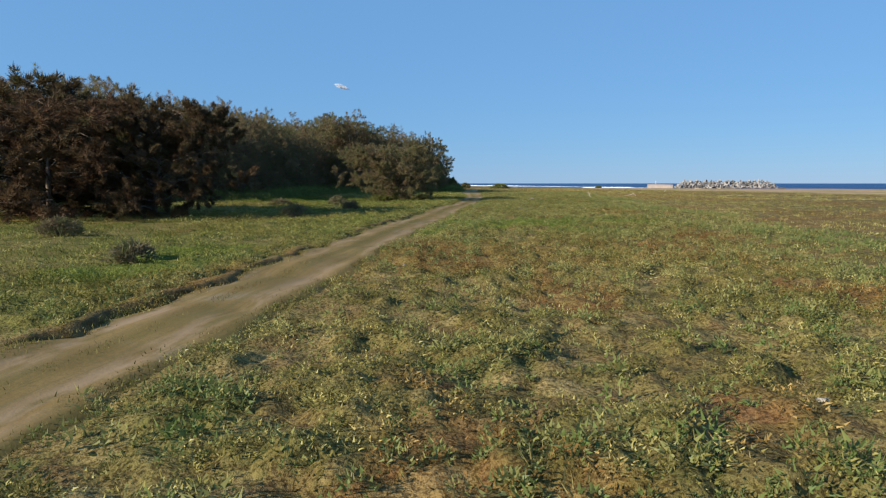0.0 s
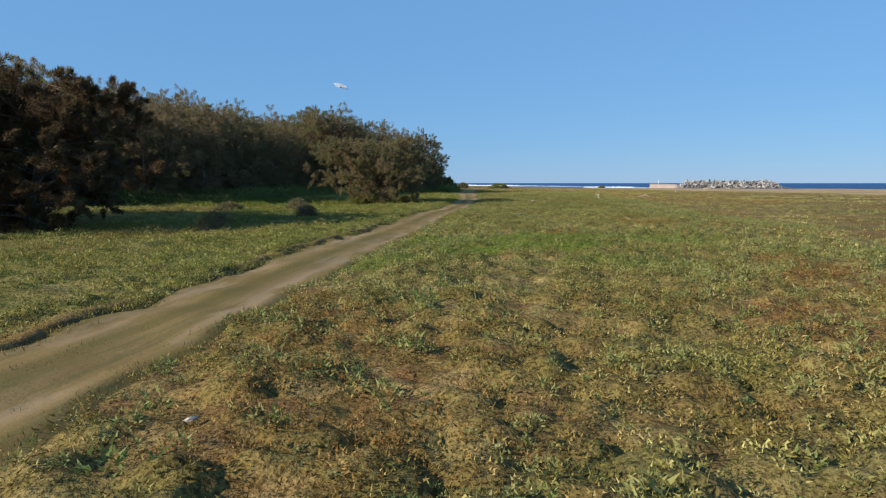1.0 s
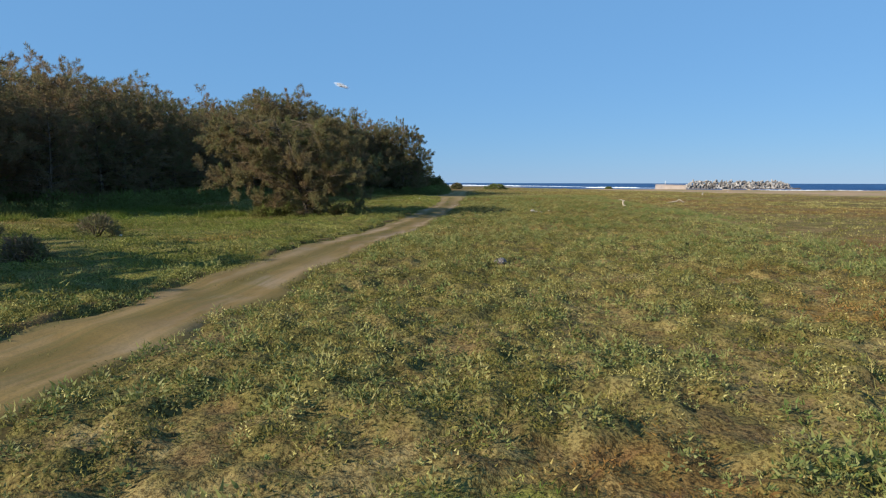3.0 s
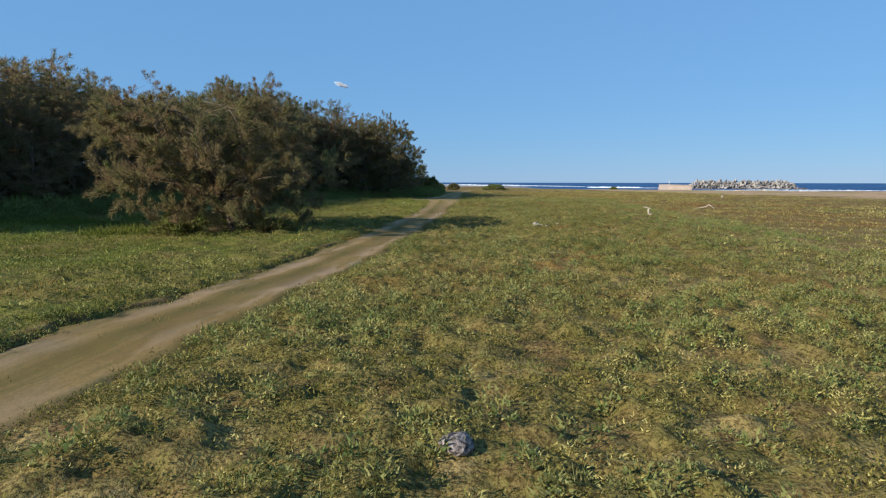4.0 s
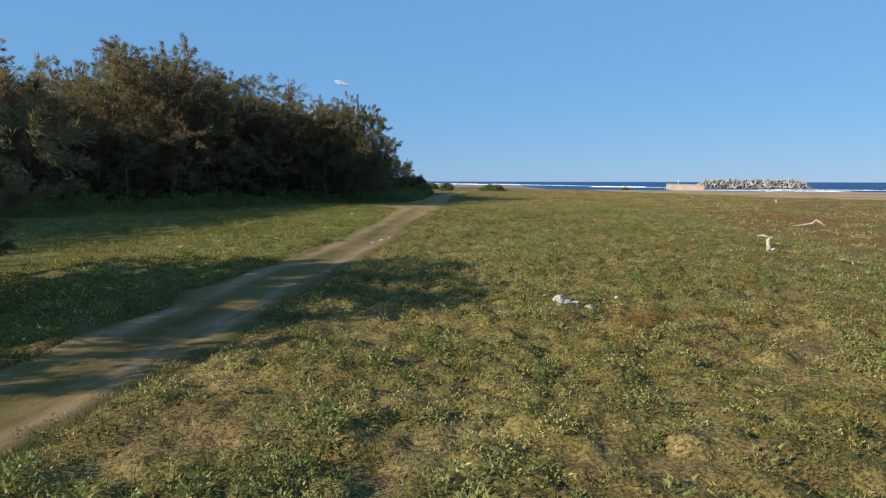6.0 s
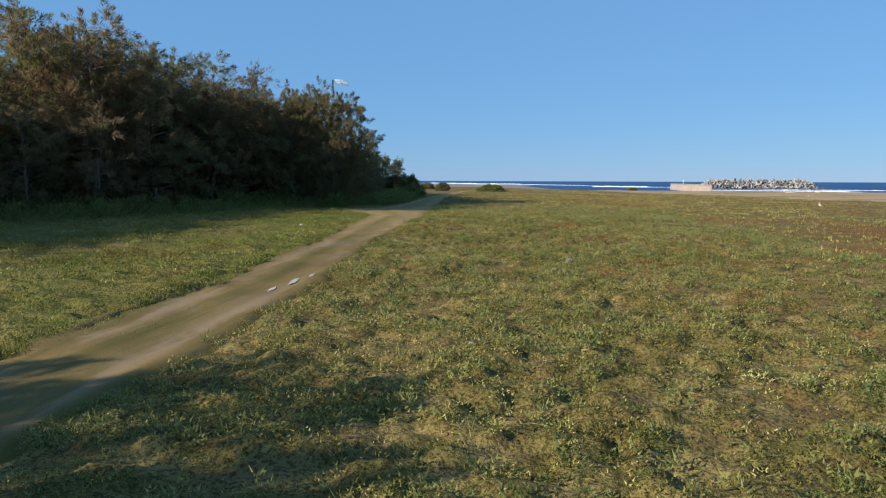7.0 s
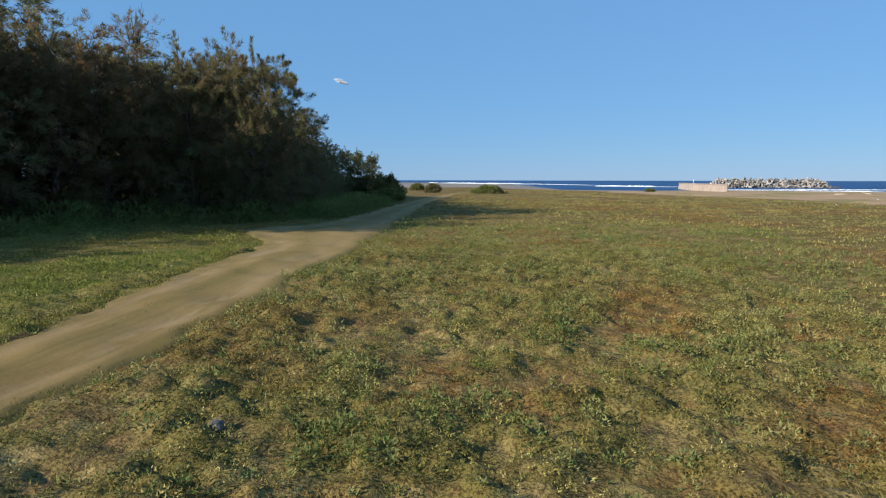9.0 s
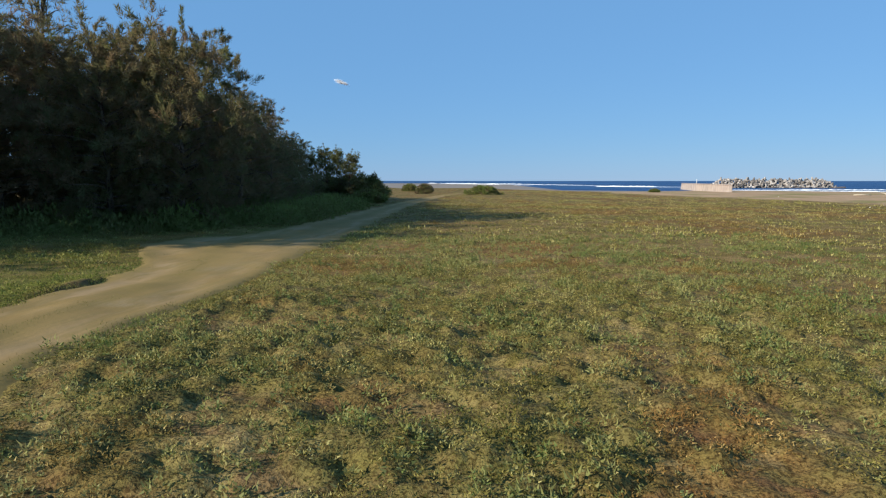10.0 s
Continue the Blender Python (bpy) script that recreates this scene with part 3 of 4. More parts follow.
    tones = np.clip(1 - dry + rng.normal(0, 0.2, len(root)) + 0.3 * (vnoise(root[:, 0] + root[:, 2] * 1.7, root[:, 1], 1.6, seed) - 0.5), 0, 1)
    v, q, t = plumes(rng, root, way, far, per, leaf, tones)
    TALL[e.name] = float(np.percentile(v[:, 2], 98.8 if tip else 99.9))
    me = array_mesh("crown", v, q, False, tone=t)
    link_mesh("crown", me, needle or M_NEEDLE, e)
    return e


def shrub(seed, r, h, material, label, name="shrub", clumps=60, per=60, length=0.16, width=0.045, fill=True, category="bush", group="shrubs"):
    """A low rounded bush: stems and clumps of leaves over them."""
    rng = np.random.default_rng(seed)
    e = thing(name, label, category, group)
    bm = bmesh.new()
    for i in range(9):
        az = i * 2.4
        d = Vector((math.cos(az) * r * 0.7, math.sin(az) * r * 0.7, h * 0.75))
        tube(bm, [Vector((0, 0, -0.05)), d * 0.5 + Vector((0, 0, h * 0.1)), d], [0.03, 0.02, 0.008], 4)
    part("stems", bm, M_BARK, e)
    az, f = rng.random(clumps) * 6.283, rng.random(clumps)
    zz = rng.random(clumps) ** 0.8
    rr = r * np.sqrt(np.clip(1 - zz ** 2.2, 0, 1)) * (0.45 + 0.55 * f ** 0.5) * (0.8 + 0.4 * vnoise(az * 2, zz * 3, 1, seed))
    c = np.stack([np.cos(az) * rr, np.sin(az) * rr, zz * h * 0.86 + 0.04 * h], -1)
    v, q, t = needles(rng, c, 0.22 * min(r, h) + 0.05, per, length, width, (0, 0), 0.25)
    v[:, 2] = np.maximum(v[:, 2], 0.0)
    link_mesh("leaves", array_mesh("leaves", v, q, False, tone=t), material, e)
    return e


def at(x, y, turn=0.0, s=1.0, sz=None, sink=0.03):
    z = float(ground_z(x, y)) - sink
    return Matrix.LocRotScale((x, y, z), Euler((0, 0, radians(turn))), (s, s, sz or s))


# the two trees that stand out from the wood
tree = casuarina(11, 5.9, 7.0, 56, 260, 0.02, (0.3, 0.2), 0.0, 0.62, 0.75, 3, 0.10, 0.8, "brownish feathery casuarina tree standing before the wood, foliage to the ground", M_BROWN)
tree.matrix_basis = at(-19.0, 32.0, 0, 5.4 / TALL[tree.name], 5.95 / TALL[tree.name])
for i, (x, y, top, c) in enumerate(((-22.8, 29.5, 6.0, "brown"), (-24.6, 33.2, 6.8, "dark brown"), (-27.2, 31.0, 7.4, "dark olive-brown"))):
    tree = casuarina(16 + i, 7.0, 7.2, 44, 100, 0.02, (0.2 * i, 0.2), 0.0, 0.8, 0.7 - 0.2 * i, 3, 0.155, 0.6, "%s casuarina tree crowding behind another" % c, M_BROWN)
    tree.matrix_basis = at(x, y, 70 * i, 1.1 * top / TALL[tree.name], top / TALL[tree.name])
tree = casuarina(12, 5.9, 7.6, 84, 150, 0.06, (-1.9, 0.3), 0.0, 0.72, 0.5, 14, 0.105, 0.3, "olive casuarina tree at the track, with bare grey lower limbs")
tree.matrix_basis = at(-11.6, 62.3, 0, 4.9 / TALL[tree.name], 5.5 / TALL[tree.name])

# the broad pair at the bend of the track, and the sparse leader that overtops them
tree = casuarina(13, 9.0, 7.4, 56, 100, 0.02, (0.4, 0.3), 0.7, 1.0, 0.4, 3, 0.16, 0.5, "broad olive-green casuarina tree at the bend of the track")
tree.matrix_basis = at(-17.8, 122.6, 0, 7.9 / TALL[tree.name], 10.3 / TALL[tree.name])
tree = casuarina(14, 9.0, 7.0, 50, 75, 0.02, (-0.3, 0.2), 0.7, 1.0, 0.6, 3, 0.16, 0.5, "grey-brown casuarina tree at the bend of the track")
tree.matrix_basis = at(-20.8, 121.2, 0, 9.4 / TALL[tree.name], 10.2 / TALL[tree.name])
tree = casuarina(15, 11.5, 3.0, 16, 12, 0.5, (-1.6, 0.2), 1.2, 0.6, 0.5, 0, 0.16, 0.6, "slender half-bare casuarina rising above the wood")
tree.matrix_basis = at(-23.2, 122.0, 0, 12.6 / TALL[tree.name])

KINDS = [casuarina(20 + i, 10.0, 6.4 + 0.5 * (i % 3), 36, 62, 0.03 + 0.03 * (i % 2), (0.3 * (i - 2), 0.2), 0.3, 0.95, d, 2, 0.16, 0.45 + 0.1 * (i % 3),
                   "tall %s casuarina tree in the dense wood" % c)
         for i, (d, c) in enumerate(((0.8, "brownish"), (0.5, "olive"), (0.35, "dark green"), (0.65, "grey-brown"), (0.45, "olive-green")))]
BACK = [casuarina(30 + i, 10.0, 6.8, 26, 16, 0.1, (0.3 * (i - 1), 0.2), 0.6, 1.2, d, 0, 0.36, 0.45, "tall %s casuarina tree deep in the wood" % c)
        for i, (d, c) in enumerate(((0.7, "brownish"), (0.45, "olive"), (0.3, "dark green")))]
TOP_Y = (-20, 40, 50, 57, 62, 67, 72, 80, 87, 92, 97, 102, 106, 110, 115, 120)
TOP_Z = (10.5, 10.2, 10.3, 10.6, 9.3, 9.0, 10.2, 10.2, 10.4, 10.2, 9.0, 9.8, 12.4, 12.2, 11.8, 10.8)   # height of the canopy along the wood
EDGE_Y = (-30, 30, 42, 50, 56, 60, 76, 90, 97, 105, 115, 121, 124, 134, 141, 147)
EDGE_X = (-50, -46, -43, -37, -30, -28, -30, -31, -29, -28, -26, -21, -17, -17, -18, -19)


def wood():
    """The casuarinas of the wood behind its edge, lower along the rim."""
    rng = np.random.default_rng(5)
    spots = [(-24.2, 123.2, 9.6, 2, 1.1), (-17.6, 129.0, 7.6, 1, 1), (-17.6, 134.5, 5.2, 2, 1.1), (-18.2, 140.0, 3.6, 4, 1.2),
             (-18.5, 145.5, 2.6, 2, 1.3), (-28.0, 103.8, 12.6, 0, 1.1), (-28.5, 98.5, 6.6, 3, 1.1), (-31.0, 93.0, 8.2, 0, 1.0), (-30.5, 86.0, 8.4, 3, 1), (-30.5, 78.0, 8.0, 1, 1),
             (-27.0, 109.5, 11.4, 1, 1.1), (-26.0, 115.5, 10.4, 0, 1.1), (-32.0, 103.0, 12.4, 2, 1.0), (-31.0, 112.0, 12.0, 4, 1.0),
             # from here mostly hidden trees, added to shade the bend and the spires
             (-25.6, 132, 11.6, 1, 1.1), (-27, 138, 10.6, 2, 1.2), (-24, 143, 8.2, 4, 1.2), (-28, 146, 10, 0, 1.2), (-25.5, 152, 8.0, 3, 1.2), (-22.5, 149, 6.2, 2, 1.3), (-30, 156, 9, 1, 1.2), (-27, 160, 7.0, 4, 1.2),
             (-20.5, 131, 8.4, 3, 1.2), (-21, 136, 7.3, 0, 1.25), (-20.5, 141, 6.2, 1, 1.3), (-21.5, 146, 5.8, 2, 1.3), (-36, 150, 11, 1, 1.2), (-34, 158, 11, 2, 1.2), (-38, 156, 11, 0, 1.2), (-24.6, 118.6, 10.4, 3, 1.1)]
    for row, (back, gap) in enumerate(((1.2, 2.7), (4.6, 2.9), (8.0, 3.6), (12.0, 4.2))):     # rows of trees behind the edge, close enough to merge
        for y in np.arange(-10 - 5 * row, 119, gap):
            y = y + rng.normal(0, 0.5)
            x = float(np.interp(y, EDGE_Y, EDGE_X)) - back + rng.normal(0, 0.7)
            if any(math.hypot(x - s[0], y - s[1]) < 2.1 for s in spots):
                continue
            crown = float(np.interp(y, TOP_Y, TOP_Z))
            top = crown * (0.76, 1.0, 0.95, 0.92)[row] + rng.normal(0, 0.45)
            spots.append((x, y, top, int(rng.integers(5)) if row < 2 and y > -x * 0.98 - 3 else 5 + int(rng.integers(3)), rng.uniform(1.0, 1.2)))
    for i in range(4000):                                 # filler trees: close the wood's depth at its seaward end, shade the spires
        if len(spots) > 205:
            break
        y, deep = rng.uniform(112, 172), rng.uniform(3.5, 18)
        x = float(np.interp(y, EDGE_Y, EDGE_X)) - deep - (4 if y > 140 else 0)
        if x < -0.45 * (y - 91) and all(math.hypot(x - s[0], y - s[1]) > 2.8 for s in spots):
            spots.append((x, y, (11.4 if y < 140 and x < -28 else 9.6) + rng.normal(0, 0.6), 5 + int(rng.integers(3)), 1.15))
    used, kinds = {}, KINDS + BACK
    for x, y, top, k, wide in spots:
        s = top / TALL[kinds[k].name]
        m = at(x, y, rng.uniform(0, 360), s * wide, s)
        if k in used:
            copy_thing(kinds[k], m @ used[k])                # takes back the size of the first of its kind
        else:
            used[k] = Matrix.Diagonal((1 / (s * wide), 1 / (s * wide), 1 / s, 1))
            kinds[k].matrix_basis = m


wood()
spire = casuarina(40, 7.0, 3.4, 60, 26, 0.03, (0, 0), 0.3, 0.34, 0.1, 0, 0.15, 2.2, "dark slender conical casuarina at the end of the wood")
for i, (x, y, s) in enumerate(((-19.4, 162.6, 0.84), (-21.6, 163.5, 0.92), (-23.4, 164.5, 0.95), (-25.2, 165.5, 0.86), (-17.6, 166.0, 0.5), (-27.5, 166, 0.95), (-30, 168, 1.0))):
    m = at(x, y, i * 77, s * 1.1, s)
    if i:
        copy_thing(spire, m @ Matrix.Diagonal((1 / 0.924, 1 / 0.924, 1 / 0.84, 1)))
    else:
        spire.matrix_basis = m

# shrubs
def shrubs():
    for i, (x, y, r, h) in enumerate(((-19.3, 166.0, 3.3, 3.0), (-22.5, 172.0, 3.6, 2.6), (-25.5, 174.0, 4.0, 2.6), (-16.5, 158.0, 2.0, 1.3))):
        shrub(60 + i, r, h, M_SHRUB, "dense dark green rounded bush at the end of the wood", clumps=150, per=70, length=0.3, width=0.1).matrix_basis = at(x, y)
    for i, (x, y, r, h, mat, lab) in enumerate(((-6.6, 196.0, 2.9, 1.4, M_SHRUB, "low green bush on the edge of the beach"), (-18.0, 207.0, 1.5, 1.8, M_DRYSHRUB, "round reddish-brown bush on the edge of the beach"),
                                                (-24.5, 228.0, 1.6, 1.6, M_SHRUB, "low dark bush on the dune"), (26.0, 222.0, 0.9, 0.6, M_SHRUB, "low green bush on the edge of the beach"))):
        shrub(70 + i, r, h, mat, lab, clumps=90, per=60, length=0.25, width=0.09).matrix_basis = at(x, y)
    for i, (x, y, r, h) in enumerate(((-11.4, 32.3, 0.7, 0.65), (-10.9, 40.8, 0.55, 0.6), (-13.7, 47.3, 0.7, 0.7), (-14.9, 20.1, 0.6, 0.6), (-8.6, 14.3, 0.5, 0.45), (-18.0, 47.0, 0.8, 0.5))):
        shrub(80 + i, r, h, M_DRYSHRUB, "dry greyish-brown twiggy shrub in the grass", "dry_shrub", 40, 60, 0.16, 0.02, group="dry shrubs").matrix_basis = at(x, y)
    for i, (x, y, r, h) in enumerate(((-13.2, 61.6, 1.3, 0.9), (-12.2, 64.2, 1.0, 0.8), (-9.4, 61.4, 0.7, 0.4))):
        shrub(95 + i, r, h, M_SHRUB, "grey-green bush at the foot of the tree", clumps=60, per=70, length=0.2, width=0.05).matrix_basis = at(x, y)


shrubs()


def strew(name, label, category, material, template, x, y, size, tone, squash=1.0, lift=0.0):
    """Copies of one small plant over the plan as ONE mesh. template: points, triangles, tones."""
    rng = np.random.default_rng(len(x))
    tv, tf, tt = template
    n, m = len(x), len(tv)
    a = rng.random(n) * 6.283
    ca, sa = np.cos(a) * size, np.sin(a) * size
    vx = tv[None, :, 0] * ca[:, None] - tv[None, :, 1] * sa[:, None] + x[:, None]
    vy = tv[None, :, 0] * sa[:, None] + tv[None, :, 1] * ca[:, None] + y[:, None]
    vz = tv[None, :, 2] * size[:, None] * squash + (ground_z(x, y) + lift)[:, None]
    f = (tf[None] + (np.arange(n) * m)[:, None, None]).reshape(-1, 3)
    t = np.clip(tone[:, None] + tt[None, :], 0, 1)
    me = array_mesh(name, np.stack([vx, vy, vz], -1).reshape(-1, 3), f, False, tone=t, dry=np.repeat(dry_at(x, y), m), lush=np.repeat(lush_at(x, y), m))
    return tagged(link_mesh(name, me, material), label, category, kind="stuff")


def rosette(seed, leaves, length, width, up):
    """A leafy weed about its root: bent leaves of four points."""
    rng = np.random.default_rng(seed)
    v, f, t = [], [], []
    for i in range(leaves):
        a = i * 2.4 + rng.normal(0, 0.3)
        e = up * (0.5 + rng.random())
        ln = length * (0.6 + 0.7 * rng.random())
        o = rng.normal(0, 0.35 * length, 2)
        d, s = np.array([math.cos(a), math.sin(a)]), np.array([-math.sin(a), math.cos(a)])
        mid, tip = d * ln * 0.55, d * ln * (1.0 if e < 1.2 else 0.8)
        z1, z2 = ln * 0.55 * math.sin(min(e, 1.5)) + 0.01, ln * math.sin(min(e, 1.5)) * 0.85
        k = len(v)
        v += [(*o, 0.0), (*(o + mid + s * width * 0.5), z1), (*(o + mid - s * width * 0.5), z1), (*(o + tip), z2)]
        f += [(k, k + 2, k + 1), (k + 1, k + 2, k + 3)]
        t += [rng.normal(0, 0.12)] * 4
    return np.array(v), np.array(f), np.array(t)


def tuft(seed, blades, height, spread, thick):
    rng = np.random.default_rng(seed)
    v, t = [], []
    for i in range(blades):
        o = rng.normal(0, spread, 2)
        d = rng.normal(0, 0.45, 2)
        h = height * (0.5 + 0.8 * rng.random())
        a = rng.random() * 6.283
        s = np.array([math.cos(a), math.sin(a)]) * thick * 0.5
        v += [(*(o - s), 0), (*(o + s), 0), (*(o + d * h), h)]
        t += [rng.normal(0, 0.15)] * 3
    return np.array(v), np.arange(len(v)).reshape(-1, 3), np.array(t)


def hummock(seed, leaves, r, length, width, dome=0.4):
    """A low cushion of tiny leaves."""
    rng = np.random.default_rng(seed)
    v, t = [], []
    for i in range(leaves):
        a, d = rng.random() * 6.283, r * math.sqrt(rng.random())
        o = np.array([math.cos(a) * d, math.sin(a) * d, dome * r * (1 - (d / r) ** 2) * rng.random() ** 0.7])
        w = np.array([math.cos(a) * d / r, math.sin(a) * d / r, 0.7]) + rng.normal(0, 0.5, 3)
        w /= np.linalg.norm(w)
        s = np.cross(w, rng.normal(0, 1, 3))
        s *= width * 0.5 / np.linalg.norm(s)
        v += [o - s, o + s, o + w * length * (0.7 + 0.7 * rng.random())]
        t += [rng.normal(0, 0.15)] * 3
    return np.array(v), np.arange(len(v)).reshape(-1, 3), np.array(t)


def spread(rng, n, x0, x1, y0, y1, keep):
    """Random places in a stretch of the plan, thinned by keep(x, y) from 0 to 1, off the track."""
    x, y = rng.uniform(x0, x1, n), rng.uniform(y0, y1, n)
    k = rng.random(n) < keep(x, y) * (1 - on_track(x, y, -0.03))
    return x[k], y[k]


def meadow():
    rng = np.random.default_rng(77)
    near, wide, far = (-6.6, 6.2, 3.0, 110.0), (-24, 32, 2.0, 160.0), (-26, 78, 70.0, 245.0)

    def outer(x, y):
        return 1.0 - (x > -6.6) * (x < 6.2) * (y < 110) * 1.0

    def rim(x, y):                       # thins out towards the sides
        return np.clip(1.15 - np.abs(x - 2) / 30, 0.1, 1) * (1 - sand_at(x, y) * 0.85)

    def tone(x, y, seed, lift=0.0):
        return np.clip(0.12 + lift + 0.45 * vnoise(x, y, 1.4, seed) + 0.28 * rng.normal(0, 1, len(x)), 0, 1)
    # the close mat of small turf leaves
    for n, tpl in ((40000, hummock(4, 28, 0.12, 0.025, 0.012, 0.85)), (26000, hummock(5, 24, 0.10, 0.030, 0.010, 1.05))):
        x, y = spread(rng, n, *near, lambda a, b: (1 - 0.75 * lush_at(a, b)) * (0.12 + 0.88 * tuft_at(a, b)))
        strew("turf_mat", "close mat of small olive and rust turf leaves", "turf", M_TURF, tpl, x, y, 0.7 + 0.8 * rng.random(len(x)), tone(x, y, 49))
    x, y = spread(rng, 60000, *wide, lambda a, b: rim(a, b) * outer(a, b) * (1 - 0.5 * lush_at(a, b)) * (0.2 + 0.8 * tuft_at(a, b)))
    strew("turf_mat", "close mat of small olive and rust turf leaves", "turf", M_TURF, hummock(8, 12, 0.17, 0.042, 0.02, 0.4), x, y, 0.8 + 0.9 * rng.random(len(x)), tone(x, y, 50, 0.1))
    # leafy weeds, crowded in patches
    for n, box, size, tpl in ((9000, near, 1.0, rosette(1, 14, 0.036, 0.015, 0.9)), (8000, near, 1.0, rosette(2, 18, 0.042, 0.015, 1.1)), (7000, wide, 1.7, rosette(3, 8, 0.05, 0.02, 0.8))):
        x, y = spread(rng, n, *box, (lambda a, b: (0.2 + 0.8 * weedy_at(a, b)) * rim(a, b) * (1 - 0.5 * lush_at(a, b)) * (1 if box is near else outer(a, b))))
        strew("leafy_weeds", "small grey-green leafy weeds dotted over the meadow", "weeds", M_WEED, tpl, x, y, size * (0.5 + 0.9 * rng.random(len(x)) ** 1.6), 0.15 + 0.85 * vnoise(x, y, 2.5, 43) * rng.random(len(x)) ** 0.4)
    x, y = spread(rng, 52000, -6.6, 11.0, 3.0, 120.0, lambda a, b: (0.16 + 0.84 * weedy_at(a, b)) * (1 - 0.65 * lush_at(a, b)) * (1 - 0.7 * sand_at(a, b)))
    strew("weed_clumps", "low leafy green weed clumps scattered in patches", "weeds", M_WEED, hummock(10, 40, 0.10, 0.040, 0.017, 1.3), x, y, 0.6 + 1.1 * rng.random(len(x)) ** 2, 0.2 + 0.35 * vnoise(x, y, 3.0, 53) + 0.5 * rng.random(len(x)))

    def outfield(a, b):
        return (1 - sand_at(a, b)) * np.clip(0.15 + 1.6 * (vnoise(a, b, 3.4, 67) - 0.3), 0.1, 1) * ((a > 11) | (b > 114)) * (a > track_sides(b)[1] - 2)
    x, y = spread(rng, 26000, *far, outfield)
    strew("turf_weeds", "low olive mat of small turf weeds", "weeds", M_TURF, hummock(17, 14, 0.3, 0.075, 0.045, 0.3), x, y, 0.6 + 0.9 * rng.random(len(x)), 0.3 + 0.4 * vnoise(x, y, 9, 68) + 0.2 * rng.random(len(x)))
    x, y = spread(rng, 120000, -18, 11, 3, 110, lambda a, b: lush_at(a, b))
    strew("fresh_grass", "patches of fresh green grass", "grass", M_GREEN, tuft(6, 7, 0.05, 0.07, 0.010), x, y, 0.7 + 0.7 * rng.random(len(x)), 0.3 + 0.7 * vnoise(x, y, 1.5, 45))
    x, y = spread(rng, 30000, -32, -13, 38, 92, lambda a, b: ramp(lush_at(a, b), 0.6, 0.85) * ramp(vnoise(a, b, 3.2, 55), 0.35, 0.6))
    strew("tall_grass", "taller fresh green grass before the wood", "grass", M_GREEN, tuft(11, 9, 0.30, 0.12, 0.03), x, y, 0.6 + 0.8 * rng.random(len(x)), 0.3 + 0.6 * vnoise(x, y, 1.5, 56))
    x, y = spread(rng, 13000, -27, -6.2, 2, 116, lambda a, b: ramp(vnoise(a, b, 1.1, 64) * 0.6 + vnoise(a, b, 3.5, 65) * 0.4, 0.36, 0.60) * (a < track_sides(b)[0] - 0.2))
    strew("grass_tussocks", "low uneven olive grass tussocks between the track and the wood", "grass", M_TURF, hummock(15, 36, 0.2, 0.07, 0.018, 0.95), x, y, 0.6 + 0.9 * rng.random(len(x)), 0.55 * vnoise(x, y, 2.2, 66) + 0.3 * rng.random(len(x)))
    # grass hanging over the raised lip of turf
    y = rng.uniform(0, 105, 7000)
    a = track_sides(y)[0] + (vnoise(y, y * 0, 1.7, 71) - 0.5) * 0.34 + (vnoise(y, y * 0, 0.4, 72) - 0.5) * 0.22
    x = a - np.abs(rng.normal(0.0, 0.22, len(y))) + 0.08
    strew("lip_grass", "ragged grass overhanging the eroded turf lip", "grass", M_TURF, tuft(13, 9, 0.035, 0.07, 0.012), x, y, 0.6 + 0.9 * rng.random(len(y)), 0.1 + 0.6 * rng.random(len(y)), lift=0.02)
    x, y = spread(rng, 9000, -4.5, 22, 3, 150, lambda a, b: 0.15 + 0.85 * weedy_at(a, b))
    strew("weed_stalks", "pale upright weed stalks among the turf", "weeds", M_WEED, tuft(16, 6, 0.10, 0.06, 0.009), x, y, 0.6 + 0.8 * rng.random(len(x)), 0.05 + 0.4 * rng.random(len(x)))
    # sparse growth on the crown and the margins of the track
    y = rng.uniform(2, 116, 4200)
    a, b = track_sides(y)
    u = np.where(rng.random(len(y)) < 0.35, rng.normal(0.45, 0.03, len(y)), np.where(rng.random(len(y)) < 0.5, rng.normal(0.02, 0.05, len(y)), rng.normal(0.97, 0.06, len(y))))
    k = vnoise(y, u * 0, 4, 59) > 0.3
    strew("track_weeds", "thin tufts of grass along the crown and margins of the track", "grass", M_TURF, tuft(12, 10, 0.03, 0.06, 0.010), (a + (b - a) * u)[k], y[k], 0.6 + 0.9 * rng.random(k.sum()), 0.5 * rng.random(k.sum()), lift=0.01)

    # tall weeds along the foot of the wood, deeper towards the bend of the track
    def foot(a, b):
        e = np.interp(b, EDGE_Y, EDGE_X)
        out = np.interp(b, (80, 98, 112, 122, 130), (0, 1.5, 4.0, 1.0, 0))
        return ramp(a - e, 6.0 + out, 3.5 + out) * (a - e > -2.5) * (0.4 + 0.6 * vnoise(a, b, 3, 46)) * (b < 150)
    x, y = spread(rng, 17000, -40, -9, -10, 150, foot)
    hgt = 0.8 + 1.0 * vnoise(x, y, 2.4, 47)
    # fill inside the wood, added to stop light leaking through under the trees
    xi, yi = spread(rng, 4200, -50, -17, -20, 150, lambda a, b: ramp(a - np.interp(b, EDGE_Y, EDGE_X), -0.3, -1.5) * ramp(a - np.interp(b, EDGE_Y, EDGE_X), -13, -10) * (0.4 + 0.6 * vnoise(a, b, 3, 96)))
